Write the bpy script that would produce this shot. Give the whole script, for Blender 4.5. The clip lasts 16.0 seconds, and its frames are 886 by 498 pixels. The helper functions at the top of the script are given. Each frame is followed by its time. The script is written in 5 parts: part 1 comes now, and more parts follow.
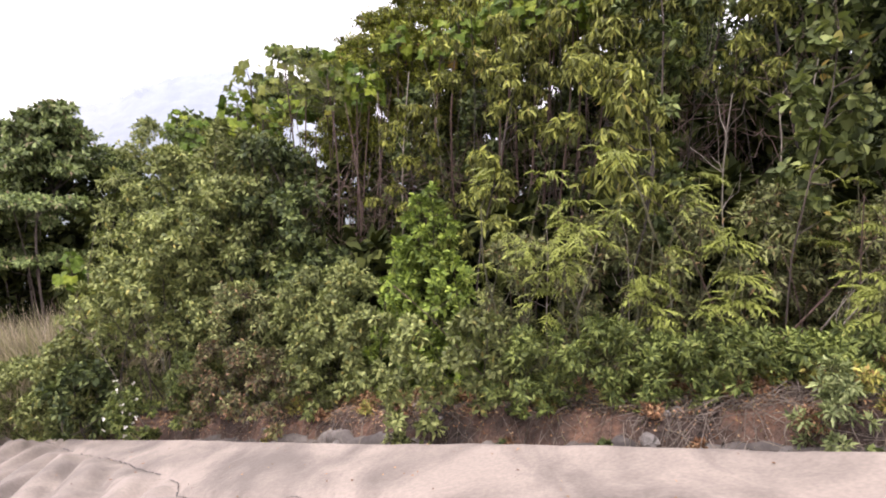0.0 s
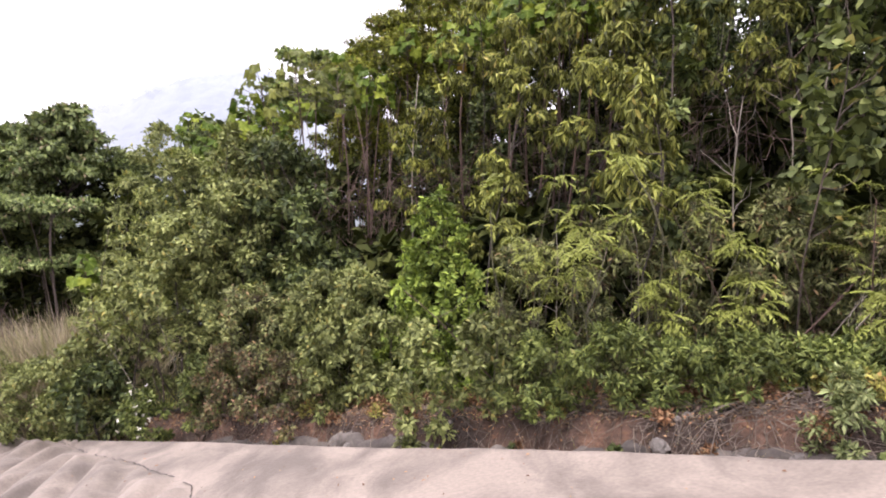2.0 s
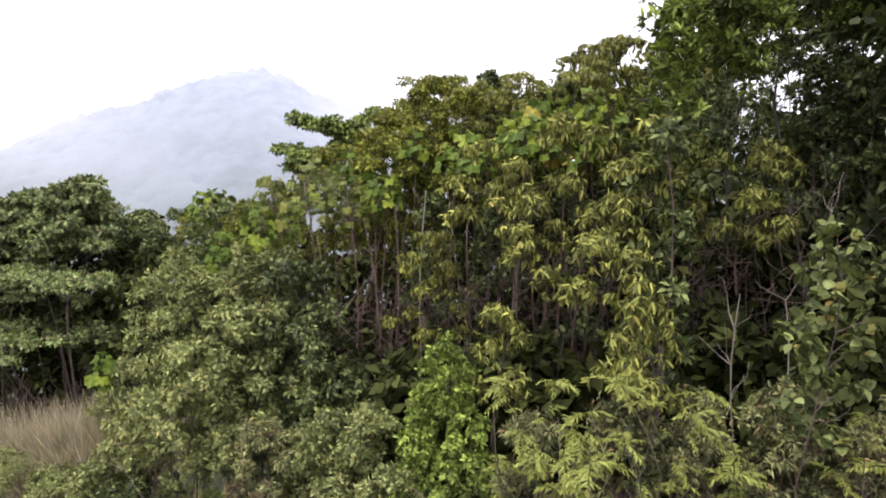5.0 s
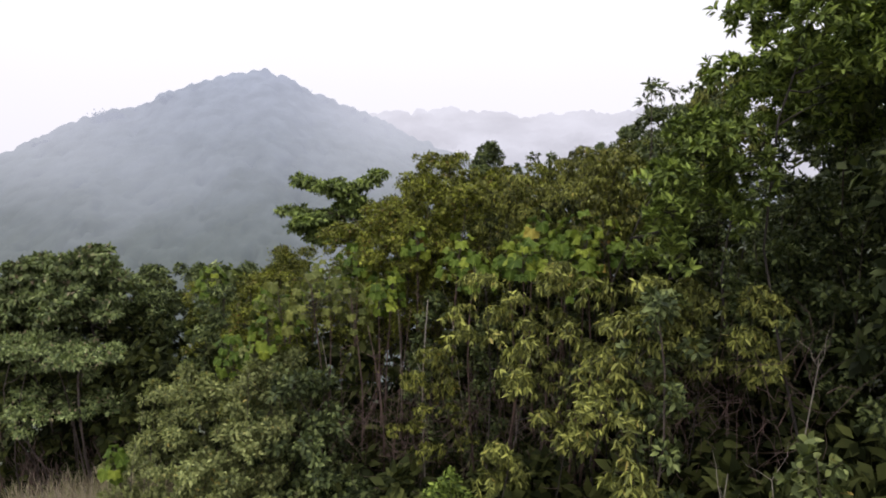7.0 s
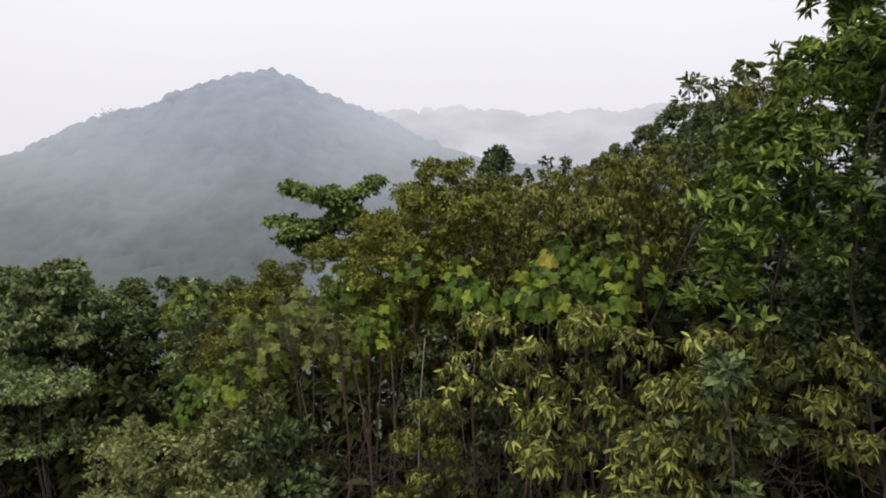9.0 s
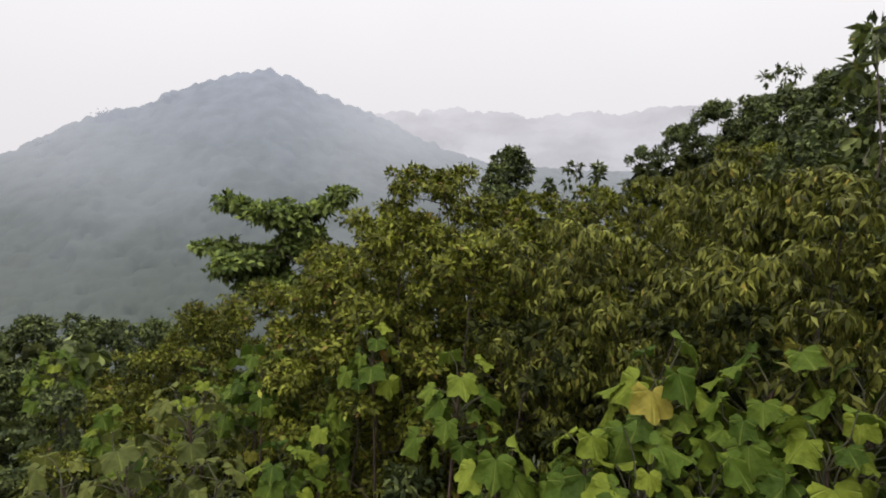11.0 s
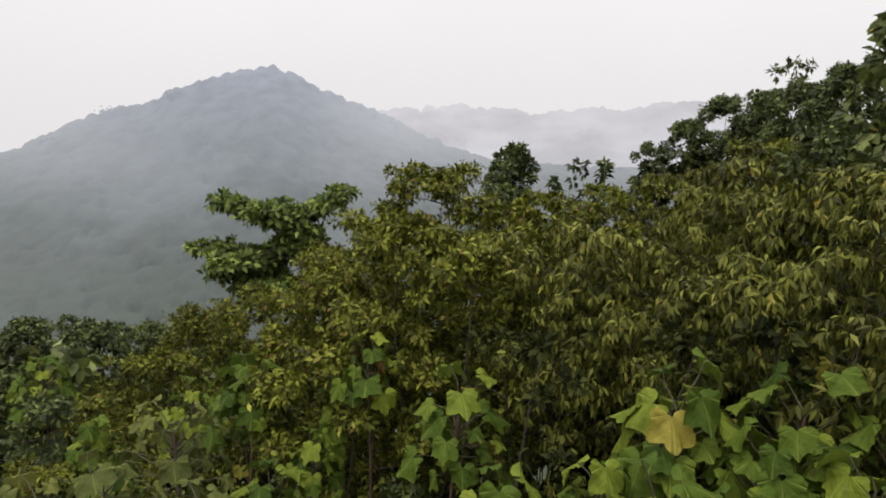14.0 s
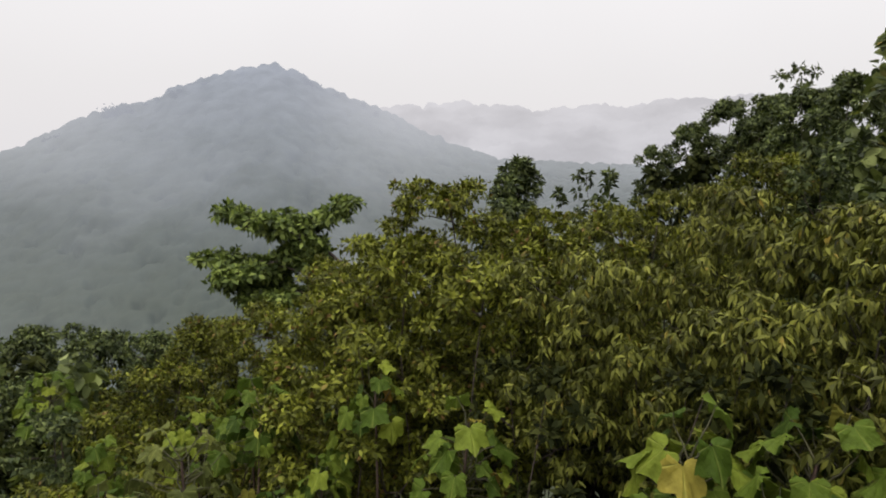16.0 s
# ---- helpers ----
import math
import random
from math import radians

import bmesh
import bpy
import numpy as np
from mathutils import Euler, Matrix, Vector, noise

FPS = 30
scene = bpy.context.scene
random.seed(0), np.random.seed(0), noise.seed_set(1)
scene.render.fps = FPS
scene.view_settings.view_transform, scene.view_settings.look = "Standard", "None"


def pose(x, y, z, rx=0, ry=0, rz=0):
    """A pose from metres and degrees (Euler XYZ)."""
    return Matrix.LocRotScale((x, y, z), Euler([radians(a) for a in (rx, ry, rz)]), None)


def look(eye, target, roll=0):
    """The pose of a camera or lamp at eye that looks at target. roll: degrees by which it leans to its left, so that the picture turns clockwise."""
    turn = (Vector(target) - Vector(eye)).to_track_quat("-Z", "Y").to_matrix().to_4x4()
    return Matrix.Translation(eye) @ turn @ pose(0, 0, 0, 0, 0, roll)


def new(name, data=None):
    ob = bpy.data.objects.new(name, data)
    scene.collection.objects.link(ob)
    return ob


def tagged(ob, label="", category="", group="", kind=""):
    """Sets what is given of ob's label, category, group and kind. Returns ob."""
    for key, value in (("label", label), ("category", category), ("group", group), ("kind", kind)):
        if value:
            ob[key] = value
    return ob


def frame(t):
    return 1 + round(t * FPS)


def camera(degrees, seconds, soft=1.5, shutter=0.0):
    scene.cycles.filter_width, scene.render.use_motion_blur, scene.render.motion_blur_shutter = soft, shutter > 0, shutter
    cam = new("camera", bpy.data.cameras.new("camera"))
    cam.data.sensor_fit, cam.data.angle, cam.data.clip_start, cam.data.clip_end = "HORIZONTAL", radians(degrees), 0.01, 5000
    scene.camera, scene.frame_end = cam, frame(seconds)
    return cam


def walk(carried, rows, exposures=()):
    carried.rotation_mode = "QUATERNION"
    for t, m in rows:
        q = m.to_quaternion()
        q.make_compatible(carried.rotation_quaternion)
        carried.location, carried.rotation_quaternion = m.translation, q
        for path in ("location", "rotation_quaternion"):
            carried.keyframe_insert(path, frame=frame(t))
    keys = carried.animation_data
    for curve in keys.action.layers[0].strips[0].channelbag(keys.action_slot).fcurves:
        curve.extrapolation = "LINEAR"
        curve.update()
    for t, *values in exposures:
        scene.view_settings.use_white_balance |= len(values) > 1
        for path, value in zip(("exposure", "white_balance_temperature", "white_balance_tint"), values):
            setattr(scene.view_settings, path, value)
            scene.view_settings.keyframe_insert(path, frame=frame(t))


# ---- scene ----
cam = camera(73.9, 16.0, soft=1.9)
PATH = [
    (0, (0.429, 1.337, 1.557), (0.493, 3.31, 1.236), 1.1),
    (0.5, (0.432, 1.336, 1.556), (0.489, 3.309, 1.233), 1.1),
    (1, (0.425, 1.326, 1.554), (0.476, 3.299, 1.231), 1.1),
    (1.5, (0.419, 1.319, 1.559), (0.464, 3.292, 1.235), 1.0),
    (2, (0.423, 1.323, 1.596), (0.456, 3.297, 1.273), 0.9),
    (2.5, (0.423, 1.335, 1.759), (0.447, 3.308, 1.432), 0.8),
    (3, (0.431, 1.349, 1.963), (0.448, 3.321, 1.63), 0.6),
    (3.5, (0.434, 1.357, 2.159), (0.447, 3.33, 1.831), 0.7),
    (4, (0.422, 1.364, 2.469), (0.433, 3.337, 2.14), 0.7),
    (4.5, (0.416, 1.377, 2.798), (0.425, 3.35, 2.472), 0.8),
    (5, (0.426, 1.401, 3.109), (0.429, 3.374, 2.783), 0.7),
    (5.2, (0.421, 1.41, 3.248), (0.423, 3.384, 2.926), 0.9),
    (6.2, (0.424, 1.418, 3.965), (0.421, 3.391, 3.636), 0.6),
    (6.9, (0.427, 1.424, 4.570), (0.421, 3.397, 4.238), 0.4),
    (7.3, (0.429, 1.428, 4.741), (0.421, 3.4, 4.407), 0.4),
    (7.5, (0.447, 1.55, 4.754), (0.439, 3.522, 4.418), 0.3),
    (8, (0.484, 1.81, 4.742), (0.467, 3.782, 4.408), 0.3),
    (8.5, (0.488, 2.225, 4.75), (0.463, 4.196, 4.414), 0.3),
    (9, (0.508, 2.767, 4.753), (0.477, 4.738, 4.416), 0.2),
    (9.5, (0.536, 3.51, 4.764), (0.499, 5.481, 4.423), 0.2),
    (10, (0.562, 4.489, 4.723), (0.525, 6.461, 4.388), 0.4),
    (10.2, (0.557, 5.321, 4.722), (0.525, 7.294, 4.395), 1.1),
    (10.6, (0.565, 5.98, 4.735), (0.536, 7.953, 4.407), 0.8),
    (11.3, (0.585, 6.34, 4.765), (0.562, 8.313, 4.433), 0.5),
    (12.3, (0.611, 6.449, 4.796), (0.596, 8.421, 4.46), 0.4),
    (12.5, (0.615, 6.453, 4.798), (0.596, 8.424, 4.461), 0.4),
    (13, (0.623, 6.465, 4.783), (0.595, 8.436, 4.447), 0.4),
    (13.5, (0.614, 6.478, 4.776), (0.581, 8.448, 4.436), 0.4),
    (14, (0.6, 6.49, 4.766), (0.563, 8.461, 4.424), 0.4),
    (14.5, (0.59, 6.504, 4.756), (0.548, 8.474, 4.413), 0.4),
    (15, (0.568, 6.51, 4.777), (0.526, 8.479, 4.432), 0.4),
    (15.5, (0.569, 6.525, 4.883), (0.526, 8.494, 4.534), 0.3),
    (16, (0.565, 6.534, 4.981), (0.52, 8.502, 4.629), 0.3),
]
walk(cam, [(t, look(eye, target, roll)) for t, eye, target, roll in PATH],
     exposures=[(0, 1.34, 6450, 22), (2.0, 1.33, 6410, 23.5), (4.0, 1.28, 6340, 23), (5.2, 1.06, 6330, 19), (7.2, 0.22, 6330, 16), (10, 0.06, 6520, 12.5), (16, 0.0, 6680, 11)])

# ---------------------------------------------------------------- world and light
world = bpy.data.worlds.new("overcast_sky")
scene.world = world
world.use_nodes = True
wn, wl = world.node_tree.nodes, world.node_tree.links
wn.clear()
w_out = wn.new("ShaderNodeOutputWorld")
w_bg = wn.new("ShaderNodeBackground")
w_sky = wn.new("ShaderNodeTexSky")
w_sky.sky_type = "NISHITA"
w_sky.sun_disc = False
w_sky.sun_elevation = radians(68)
w_sky.sun_rotation = radians(200)
w_sky.dust_density = 6.0
w_scale = wn.new("ShaderNodeMixRGB")
w_scale.blend_type = "MULTIPLY"
w_scale.inputs[0].default_value = 1.0
w_scale.inputs[2].default_value = (0.10, 0.10, 0.10, 1)
w_geo = wn.new("ShaderNodeTexCoord")
w_sep = wn.new("ShaderNodeSeparateXYZ")
w_ramp = wn.new("ShaderNodeValToRGB")
w_ramp.color_ramp.elements[0].position = 0.0
w_ramp.color_ramp.elements[0].color = (0.84, 0.835, 0.865, 1)
w_ramp.color_ramp.elements[1].position = 1.0
w_ramp.color_ramp.elements[1].color = (2.9, 2.9, 2.95, 1)
for at, value in ((0.10, 0.87), (0.24, 0.95), (0.5, 1.7)):
    el = w_ramp.color_ramp.elements.new(at)
    el.color = (value, value * 0.997, value * 1.022, 1)
w_cloud = wn.new("ShaderNodeTexNoise")
w_cloud.inputs["Scale"].default_value = 2.2
w_cloud.inputs["Detail"].default_value = 3.0
w_cmap = wn.new("ShaderNodeMapRange")
w_cmap.inputs["To Min"].default_value = 0.96
w_cmap.inputs["To Max"].default_value = 1.04
w_cm = wn.new("ShaderNodeMixRGB")
w_cm.blend_type = "MULTIPLY"
w_cm.inputs[0].default_value = 1.0
w_mix = wn.new("ShaderNodeMixRGB")
w_mix.inputs[0].default_value = 0.93
wl.new(w_sky.outputs[0], w_scale.inputs[1])
wl.new(w_geo.outputs["Generated"], w_sep.inputs[0])
wl.new(w_sep.outputs["Z"], w_ramp.inputs[0])
wl.new(w_geo.outputs["Generated"], w_cloud.inputs["Vector"])
wl.new(w_cloud.outputs[0], w_cmap.inputs["Value"])
wl.new(w_ramp.outputs[0], w_cm.inputs[1])
wl.new(w_cmap.outputs[0], w_cm.inputs[2])
wl.new(w_scale.outputs[0], w_mix.inputs[1])
wl.new(w_cm.outputs[0], w_mix.inputs[2])
wl.new(w_mix.outputs[0], w_bg.inputs["Color"])
wl.new(w_bg.outputs[0], w_out.inputs["Surface"])

sun_data = bpy.data.lights.new("sun", "SUN")
sun_data.energy, sun_data.angle, sun_data.color = 1.5, radians(18), (1.0, 0.95, 0.87)
sun = new("sun", sun_data)
sun.matrix_world = look((-7, -1, 24), (0, 5, 0))


# ---------------------------------------------------------------- noise
def hashed(i, j, seed):
    n = (i.astype(np.int64) * 374761393 + j.astype(np.int64) * 668265263 + seed * 1442695041) & 0x7FFFFFFF
    n = ((n ^ (n >> 13)) * 1274126177) & 0x7FFFFFFF
    return ((n ^ (n >> 16)) & 0xFFFF) / 65535.0


def vnoise(x, y, seed=0):
    """Smooth value noise in 0 to 1."""
    x, y = np.asarray(x, float), np.asarray(y, float)
    i, j = np.floor(x), np.floor(y)
    u, v = x - i, y - j
    u, v = u * u * (3 - 2 * u), v * v * (3 - 2 * v)
    a, b = hashed(i, j, seed), hashed(i + 1, j, seed)
    c, d = hashed(i, j + 1, seed), hashed(i + 1, j + 1, seed)
    return (a * (1 - u) + b * u) * (1 - v) + (c * (1 - u) + d * u) * v


def fbm(x, y, seed=0, octaves=4):
    total, size, norm = 0.0, 1.0, 0.0
    for k in range(octaves):
        total = total + size * vnoise(np.asarray(x) * 2 ** k, np.asarray(y) * 2 ** k, seed + k)
        norm += size
        size *= 0.5
    return total / norm


# ---------------------------------------------------------------- materials
def material(name):
    m = bpy.data.materials.new(name)
    m.use_nodes = True
    n = m.node_tree.nodes
    return m, n, m.node_tree.links, n["Principled BSDF"]


def leaf_material(name, dark, mid, light, odd=None, odd_share=0.0, clear=0.24, rough=0.58, blue=1.0, sheen=0.12):
    """Thin leaf: colour differs from leaf to leaf, part of the light passes through."""
    m, n, l, p = material(name)
    geo = n.new("ShaderNodeNewGeometry")
    ramp = n.new("ShaderNodeValToRGB")
    els = ramp.color_ramp.elements
    dark, mid, light = [(t[0] * k * 1.04, t[1] * k, t[2] * k * blue) for t, k in ((dark, 0.42), (mid, 0.66), (light, 0.93))]
    els[0].position, els[0].color = 0.0, (*dark, 1)
    els[1].position, els[1].color = (0.985 - odd_share if odd else 1.0), (*light, 1)
    e = els.new(0.45)
    e.color = (*mid, 1)
    if odd:
        e = els.new(1.0 - odd_share)
        e.color = (*odd, 1)
    l.new(geo.outputs["Random Per Island"], ramp.inputs[0])
    tex = n.new("ShaderNodeTexNoise")
    tex.inputs["Scale"].default_value = 2.1
    tex.inputs["Detail"].default_value = 3.0
    tc = n.new("ShaderNodeTexCoord")
    l.new(tc.outputs["Object"], tex.inputs["Vector"])
    rng_ = n.new("ShaderNodeMapRange")
    rng_.inputs["From Min"].default_value, rng_.inputs["From Max"].default_value = 0.3, 0.7
    rng_.inputs["To Min"].default_value, rng_.inputs["To Max"].default_value = 0.58, 1.42
    l.new(tex.outputs[0], rng_.inputs["Value"])
    info = n.new("ShaderNodeObjectInfo")
    rng2 = n.new("ShaderNodeMapRange")
    rng2.inputs["To Min"].default_value, rng2.inputs["To Max"].default_value = 0.85, 1.15
    l.new(info.outputs["Random"], rng2.inputs["Value"])
    mul = n.new("ShaderNodeMath")
    mul.operation = "MULTIPLY"
    l.new(rng_.outputs[0], mul.inputs[0])
    l.new(rng2.outputs[0], mul.inputs[1])
    col = n.new("ShaderNodeMixRGB")
    col.blend_type = "MULTIPLY"
    col.inputs[0].default_value = 1.0
    l.new(ramp.outputs[0], col.inputs[1])
    l.new(mul.outputs[0], col.inputs[2])
    l.new(col.outputs[0], p.inputs["Base Color"])
    p.inputs["Roughness"].default_value = rough
    p.inputs["Specular IOR Level"].default_value = sheen
    fine = n.new("ShaderNodeTexNoise")
    fine.inputs["Scale"].default_value = 60.0
    l.new(tc.outputs["Object"], fine.inputs["Vector"])
    bump = n.new("ShaderNodeBump")
    bump.inputs["Strength"].default_value = 0.25
    bump.inputs["Distance"].default_value = 0.01
    l.new(fine.outputs[0], bump.inputs["Height"])
    l.new(bump.outputs[0], p.inputs["Normal"])
    tr = n.new("ShaderNodeBsdfTranslucent")
    warm = n.new("ShaderNodeMixRGB")
    warm.blend_type = "MULTIPLY"
    warm.inputs[0].default_value = 1.0
    warm.inputs[2].default_value = (1.05, 1.15, 0.6, 1)
    l.new(col.outputs[0], warm.inputs[1])
    l.new(warm.outputs[0], tr.inputs["Color"])
    mix = n.new("ShaderNodeMixShader")
    mix.inputs[0].default_value = clear * 0.6
    l.new(p.outputs[0], mix.inputs[1])
    l.new(tr.outputs[0], mix.inputs[2])
    l.new(mix.outputs[0], n["Material Output"].inputs["Surface"])
    return m


def rough_material(name, a, b, scale, rough=0.9, bump=0.5, third=None, dist=0.02, stretch=(1, 1, 1)):
    """Earth, bark, stone: two or three tones in two sizes of noise, with relief."""
    m, n, l, p = material(name)
    tc = n.new("ShaderNodeTexCoord")
    mp = n.new("ShaderNodeMapping")
    mp.inputs["Scale"].default_value = stretch
    l.new(tc.outputs["Object"], mp.inputs["Vector"])
    big = n.new("ShaderNodeTexNoise")
    big.inputs["Scale"].default_value = scale
    big.inputs["Detail"].default_value = 8.0
    big.inputs["Roughness"].default_value = 0.65
    l.new(mp.outputs[0], big.inputs["Vector"])
    ramp = n.new("ShaderNodeValToRGB")
    ramp.color_ramp.elements[0].position, ramp.color_ramp.elements[0].color = 0.32, (*a, 1)
    ramp.color_ramp.elements[1].position, ramp.color_ramp.elements[1].color = 0.68, (*b, 1)
    if third:
        e = ramp.color_ramp.elements.new(0.52)
        e.color = (*third, 1)
    l.new(big.outputs[0], ramp.inputs[0])
    small = n.new("ShaderNodeTexNoise")
    small.inputs["Scale"].default_value = scale * 14
    small.inputs["Detail"].default_value = 6.0
    l.new(mp.outputs[0], small.inputs["Vector"])
    mr = n.new("ShaderNodeMapRange")
    mr.inputs["From Min"].default_value, mr.inputs["From Max"].default_value = 0.3, 0.7
    mr.inputs["To Min"].default_value, mr.inputs["To Max"].default_value = 0.75, 1.2
    l.new(small.outputs[0], mr.inputs["Value"])
    mul = n.new("ShaderNodeMixRGB")
    mul.blend_type = "MULTIPLY"
    mul.inputs[0].default_value = 1.0
    l.new(ramp.outputs[0], mul.inputs[1])
    l.new(mr.outputs[0], mul.inputs[2])
    l.new(mul.outputs[0], p.inputs["Base Color"])
    p.inputs["Roughness"].default_value = rough
    bp = n.new("ShaderNodeBump")
    bp.inputs["Strength"].default_value = bump
    bp.inputs["Distance"].default_value = dist
    l.new(small.outputs[0], bp.inputs["Height"])
    l.new(bp.outputs[0], p.inputs["Normal"])
    return m


M_SMALL = leaf_material("small_green_leaf", (0.056, 0.084, 0.024), (0.108, 0.142, 0.038), (0.185, 0.225, 0.06), (0.17, 0.17, 0.05), 0.015)
M_PALE = leaf_material("pale_leaf", (0.11, 0.15, 0.06), (0.18, 0.22, 0.085), (0.26, 0.30, 0.13))
M_TWIGGY = leaf_material("olive_leaf", (0.07, 0.085, 0.034), (0.135, 0.155, 0.06), (0.23, 0.25, 0.10), (0.18, 0.12, 0.06), 0.05)
M_PINNATE = leaf_material("light_pinnate_leaf", (0.12, 0.15, 0.045), (0.175, 0.21, 0.058), (0.235, 0.265, 0.075), (0.34, 0.30, 0.06), 0.02, 0.34, 0.5, 0.8)
M_BRIGHT = leaf_material("bright_green_leaf", (0.08, 0.128, 0.024), (0.14, 0.208, 0.038), (0.24, 0.315, 0.058), None, 0.0, 0.34)
M_YSHRUB = leaf_material("yellowish_shrub_leaf", (0.092, 0.118, 0.040), (0.16, 0.19, 0.062), (0.235, 0.265, 0.095), (0.24, 0.20, 0.055), 0.01)
M_DRY = leaf_material("brown_green_leaf", (0.06, 0.056, 0.03), (0.115, 0.11, 0.05), (0.18, 0.185, 0.075), (0.17, 0.10, 0.06), 0.2)
M_FINE = leaf_material("fine_olive_leaf", (0.050, 0.058, 0.013), (0.110, 0.128, 0.025), (0.190, 0.212, 0.040), (0.12, 0.075, 0.022), 0.02, 0.24, 0.55, 0.68)
M_DARK = leaf_material("dark_green_leaf", (0.034, 0.052, 0.022), (0.068, 0.094, 0.034), (0.125, 0.155, 0.05), None, 0.0, 0.28)
# Leaves darkened far below the others so the gaps read as deep shade.
M_SHADE = leaf_material("shade_painted_leaf", (0.014, 0.02, 0.008), (0.028, 0.036, 0.014), (0.055, 0.064, 0.022), None, 0.0, 0.15, 0.8, 0.8, 0.05)
M_LAYER = leaf_material("deep_green_leaf", (0.055, 0.085, 0.026), (0.10, 0.145, 0.038), (0.165, 0.215, 0.055), None, 0.0, 0.28, 0.55, 0.9)
M_HEDGE = leaf_material("creeper_leaf", (0.075, 0.108, 0.052), (0.13, 0.175, 0.082), (0.20, 0.25, 0.115), (0.20, 0.16, 0.10), 0.04, 0.26, 0.58, 0.78)
M_DROOP = leaf_material("drooping_leaf", (0.058, 0.068, 0.021), (0.135, 0.155, 0.046), (0.262, 0.284, 0.083), (0.22, 0.18, 0.05), 0.006, 0.24, 0.55, 0.8)
# The drooping leaf again, darkened so the farther trees come out dimmer.
M_DROOP_DIM = leaf_material("dimmed_drooping_leaf", (0.048, 0.055, 0.014), (0.102, 0.116, 0.027), (0.19, 0.205, 0.047), (0.20, 0.15, 0.03), 0.008, 0.24, 0.55, 0.8)
M_BROAD = leaf_material("broad_leaf", (0.05, 0.07, 0.024), (0.095, 0.125, 0.04), (0.175, 0.21, 0.07), (0.26, 0.19, 0.05), 0.008, 0.34)
M_GOLD = leaf_material("yellowish_weed_leaf", (0.12, 0.11, 0.035), (0.21, 0.20, 0.05), (0.30, 0.29, 0.07), (0.22, 0.12, 0.05), 0.15)
M_TIP = leaf_material("glossy_green_leaf", (0.045, 0.07, 0.017), (0.105, 0.155, 0.032), (0.215, 0.285, 0.058), None, 0.0, 0.3)


def lobed_material(name, tones):
    """Large soft leaf: tone by leaf, paler ribs that fan out from the stalk, blotches and worn margins."""
    m, n, l, p = material(name)
    info = n.new("ShaderNodeObjectInfo")
    ramp = n.new("ShaderNodeValToRGB")
    els = ramp.color_ramp.elements
    els[0].color, els[1].color = (*tones[0], 1), (*tones[-1], 1)
    for k, t in enumerate(tones[1:-1]):
        els.new((k + 1) / (len(tones) - 1)).color = (*t, 1)
    l.new(info.outputs["Random"], ramp.inputs[0])
    tc = n.new("ShaderNodeTexCoord")
    sep = n.new("ShaderNodeSeparateXYZ")
    l.new(tc.outputs["Object"], sep.inputs[0])
    ang = n.new("ShaderNodeMath")
    ang.operation = "ARCTAN2"
    l.new(sep.outputs["X"], ang.inputs[0])
    l.new(sep.outputs["Y"], ang.inputs[1])
    wave = n.new("ShaderNodeMath")
    wave.operation = "MULTIPLY"
    wave.inputs[1].default_value = 5.0
    l.new(ang.outputs[0], wave.inputs[0])
    cos = n.new("ShaderNodeMath")
    cos.operation = "COSINE"
    l.new(wave.outputs[0], cos.inputs[0])
    rib = n.new("ShaderNodeMapRange")
    rib.inputs["From Min"].default_value, rib.inputs["From Max"].default_value = 0.93, 1.0
    rib.inputs["To Min"].default_value, rib.inputs["To Max"].default_value = 0.0, 1.0
    l.new(cos.outputs[0], rib.inputs["Value"])
    blot = n.new("ShaderNodeTexNoise")
    blot.inputs["Scale"].default_value = 3.5
    blot.inputs["Detail"].default_value = 6.0
    l.new(tc.outputs["Object"], blot.inputs["Vector"])
    br = n.new("ShaderNodeMapRange")
    br.inputs["From Min"].default_value, br.inputs["From Max"].default_value = 0.3, 0.7
    br.inputs["To Min"].default_value, br.inputs["To Max"].default_value = 0.70, 1.25
    l.new(blot.outputs[0], br.inputs["Value"])
    mul = n.new("ShaderNodeMixRGB")
    mul.blend_type = "MULTIPLY"
    mul.inputs[0].default_value = 1.0
    l.new(ramp.outputs[0], mul.inputs[1])
    l.new(br.outputs[0], mul.inputs[2])
    veined = n.new("ShaderNodeMixRGB")
    veined.inputs[2].default_value = (0.34, 0.38, 0.09, 1)
    half = n.new("ShaderNodeMath")
    half.operation = "MULTIPLY"
    half.inputs[1].default_value = 0.22
    l.new(rib.outputs[0], half.inputs[0])
    l.new(half.outputs[0], veined.inputs[0])
    l.new(mul.outputs[0], veined.inputs[1])
    l.new(veined.outputs[0], p.inputs["Base Color"])
    p.inputs["Roughness"].default_value = 0.5
    p.inputs["Specular IOR Level"].default_value = 0.06
    hsum = n.new("ShaderNodeMath")
    hsum.operation = "SUBTRACT"
    l.new(blot.outputs[0], hsum.inputs[0])
    l.new(rib.outputs[0], hsum.inputs[1])
    bump = n.new("ShaderNodeBump")
    bump.inputs["Strength"].default_value = 0.5
    bump.inputs["Distance"].default_value = 0.05
    l.new(hsum.outputs[0], bump.inputs["Height"])
    l.new(bump.outputs[0], p.inputs["Normal"])
    tr = n.new("ShaderNodeBsdfTranslucent")
    l.new(veined.outputs[0], tr.inputs["Color"])
    mix = n.new("ShaderNodeMixShader")
    mix.inputs[0].default_value = 0.28
    l.new(p.outputs[0], mix.inputs[1])
    l.new(tr.outputs[0], mix.inputs[2])
    l.new(mix.outputs[0], n["Material Output"].inputs["Surface"])
    return m


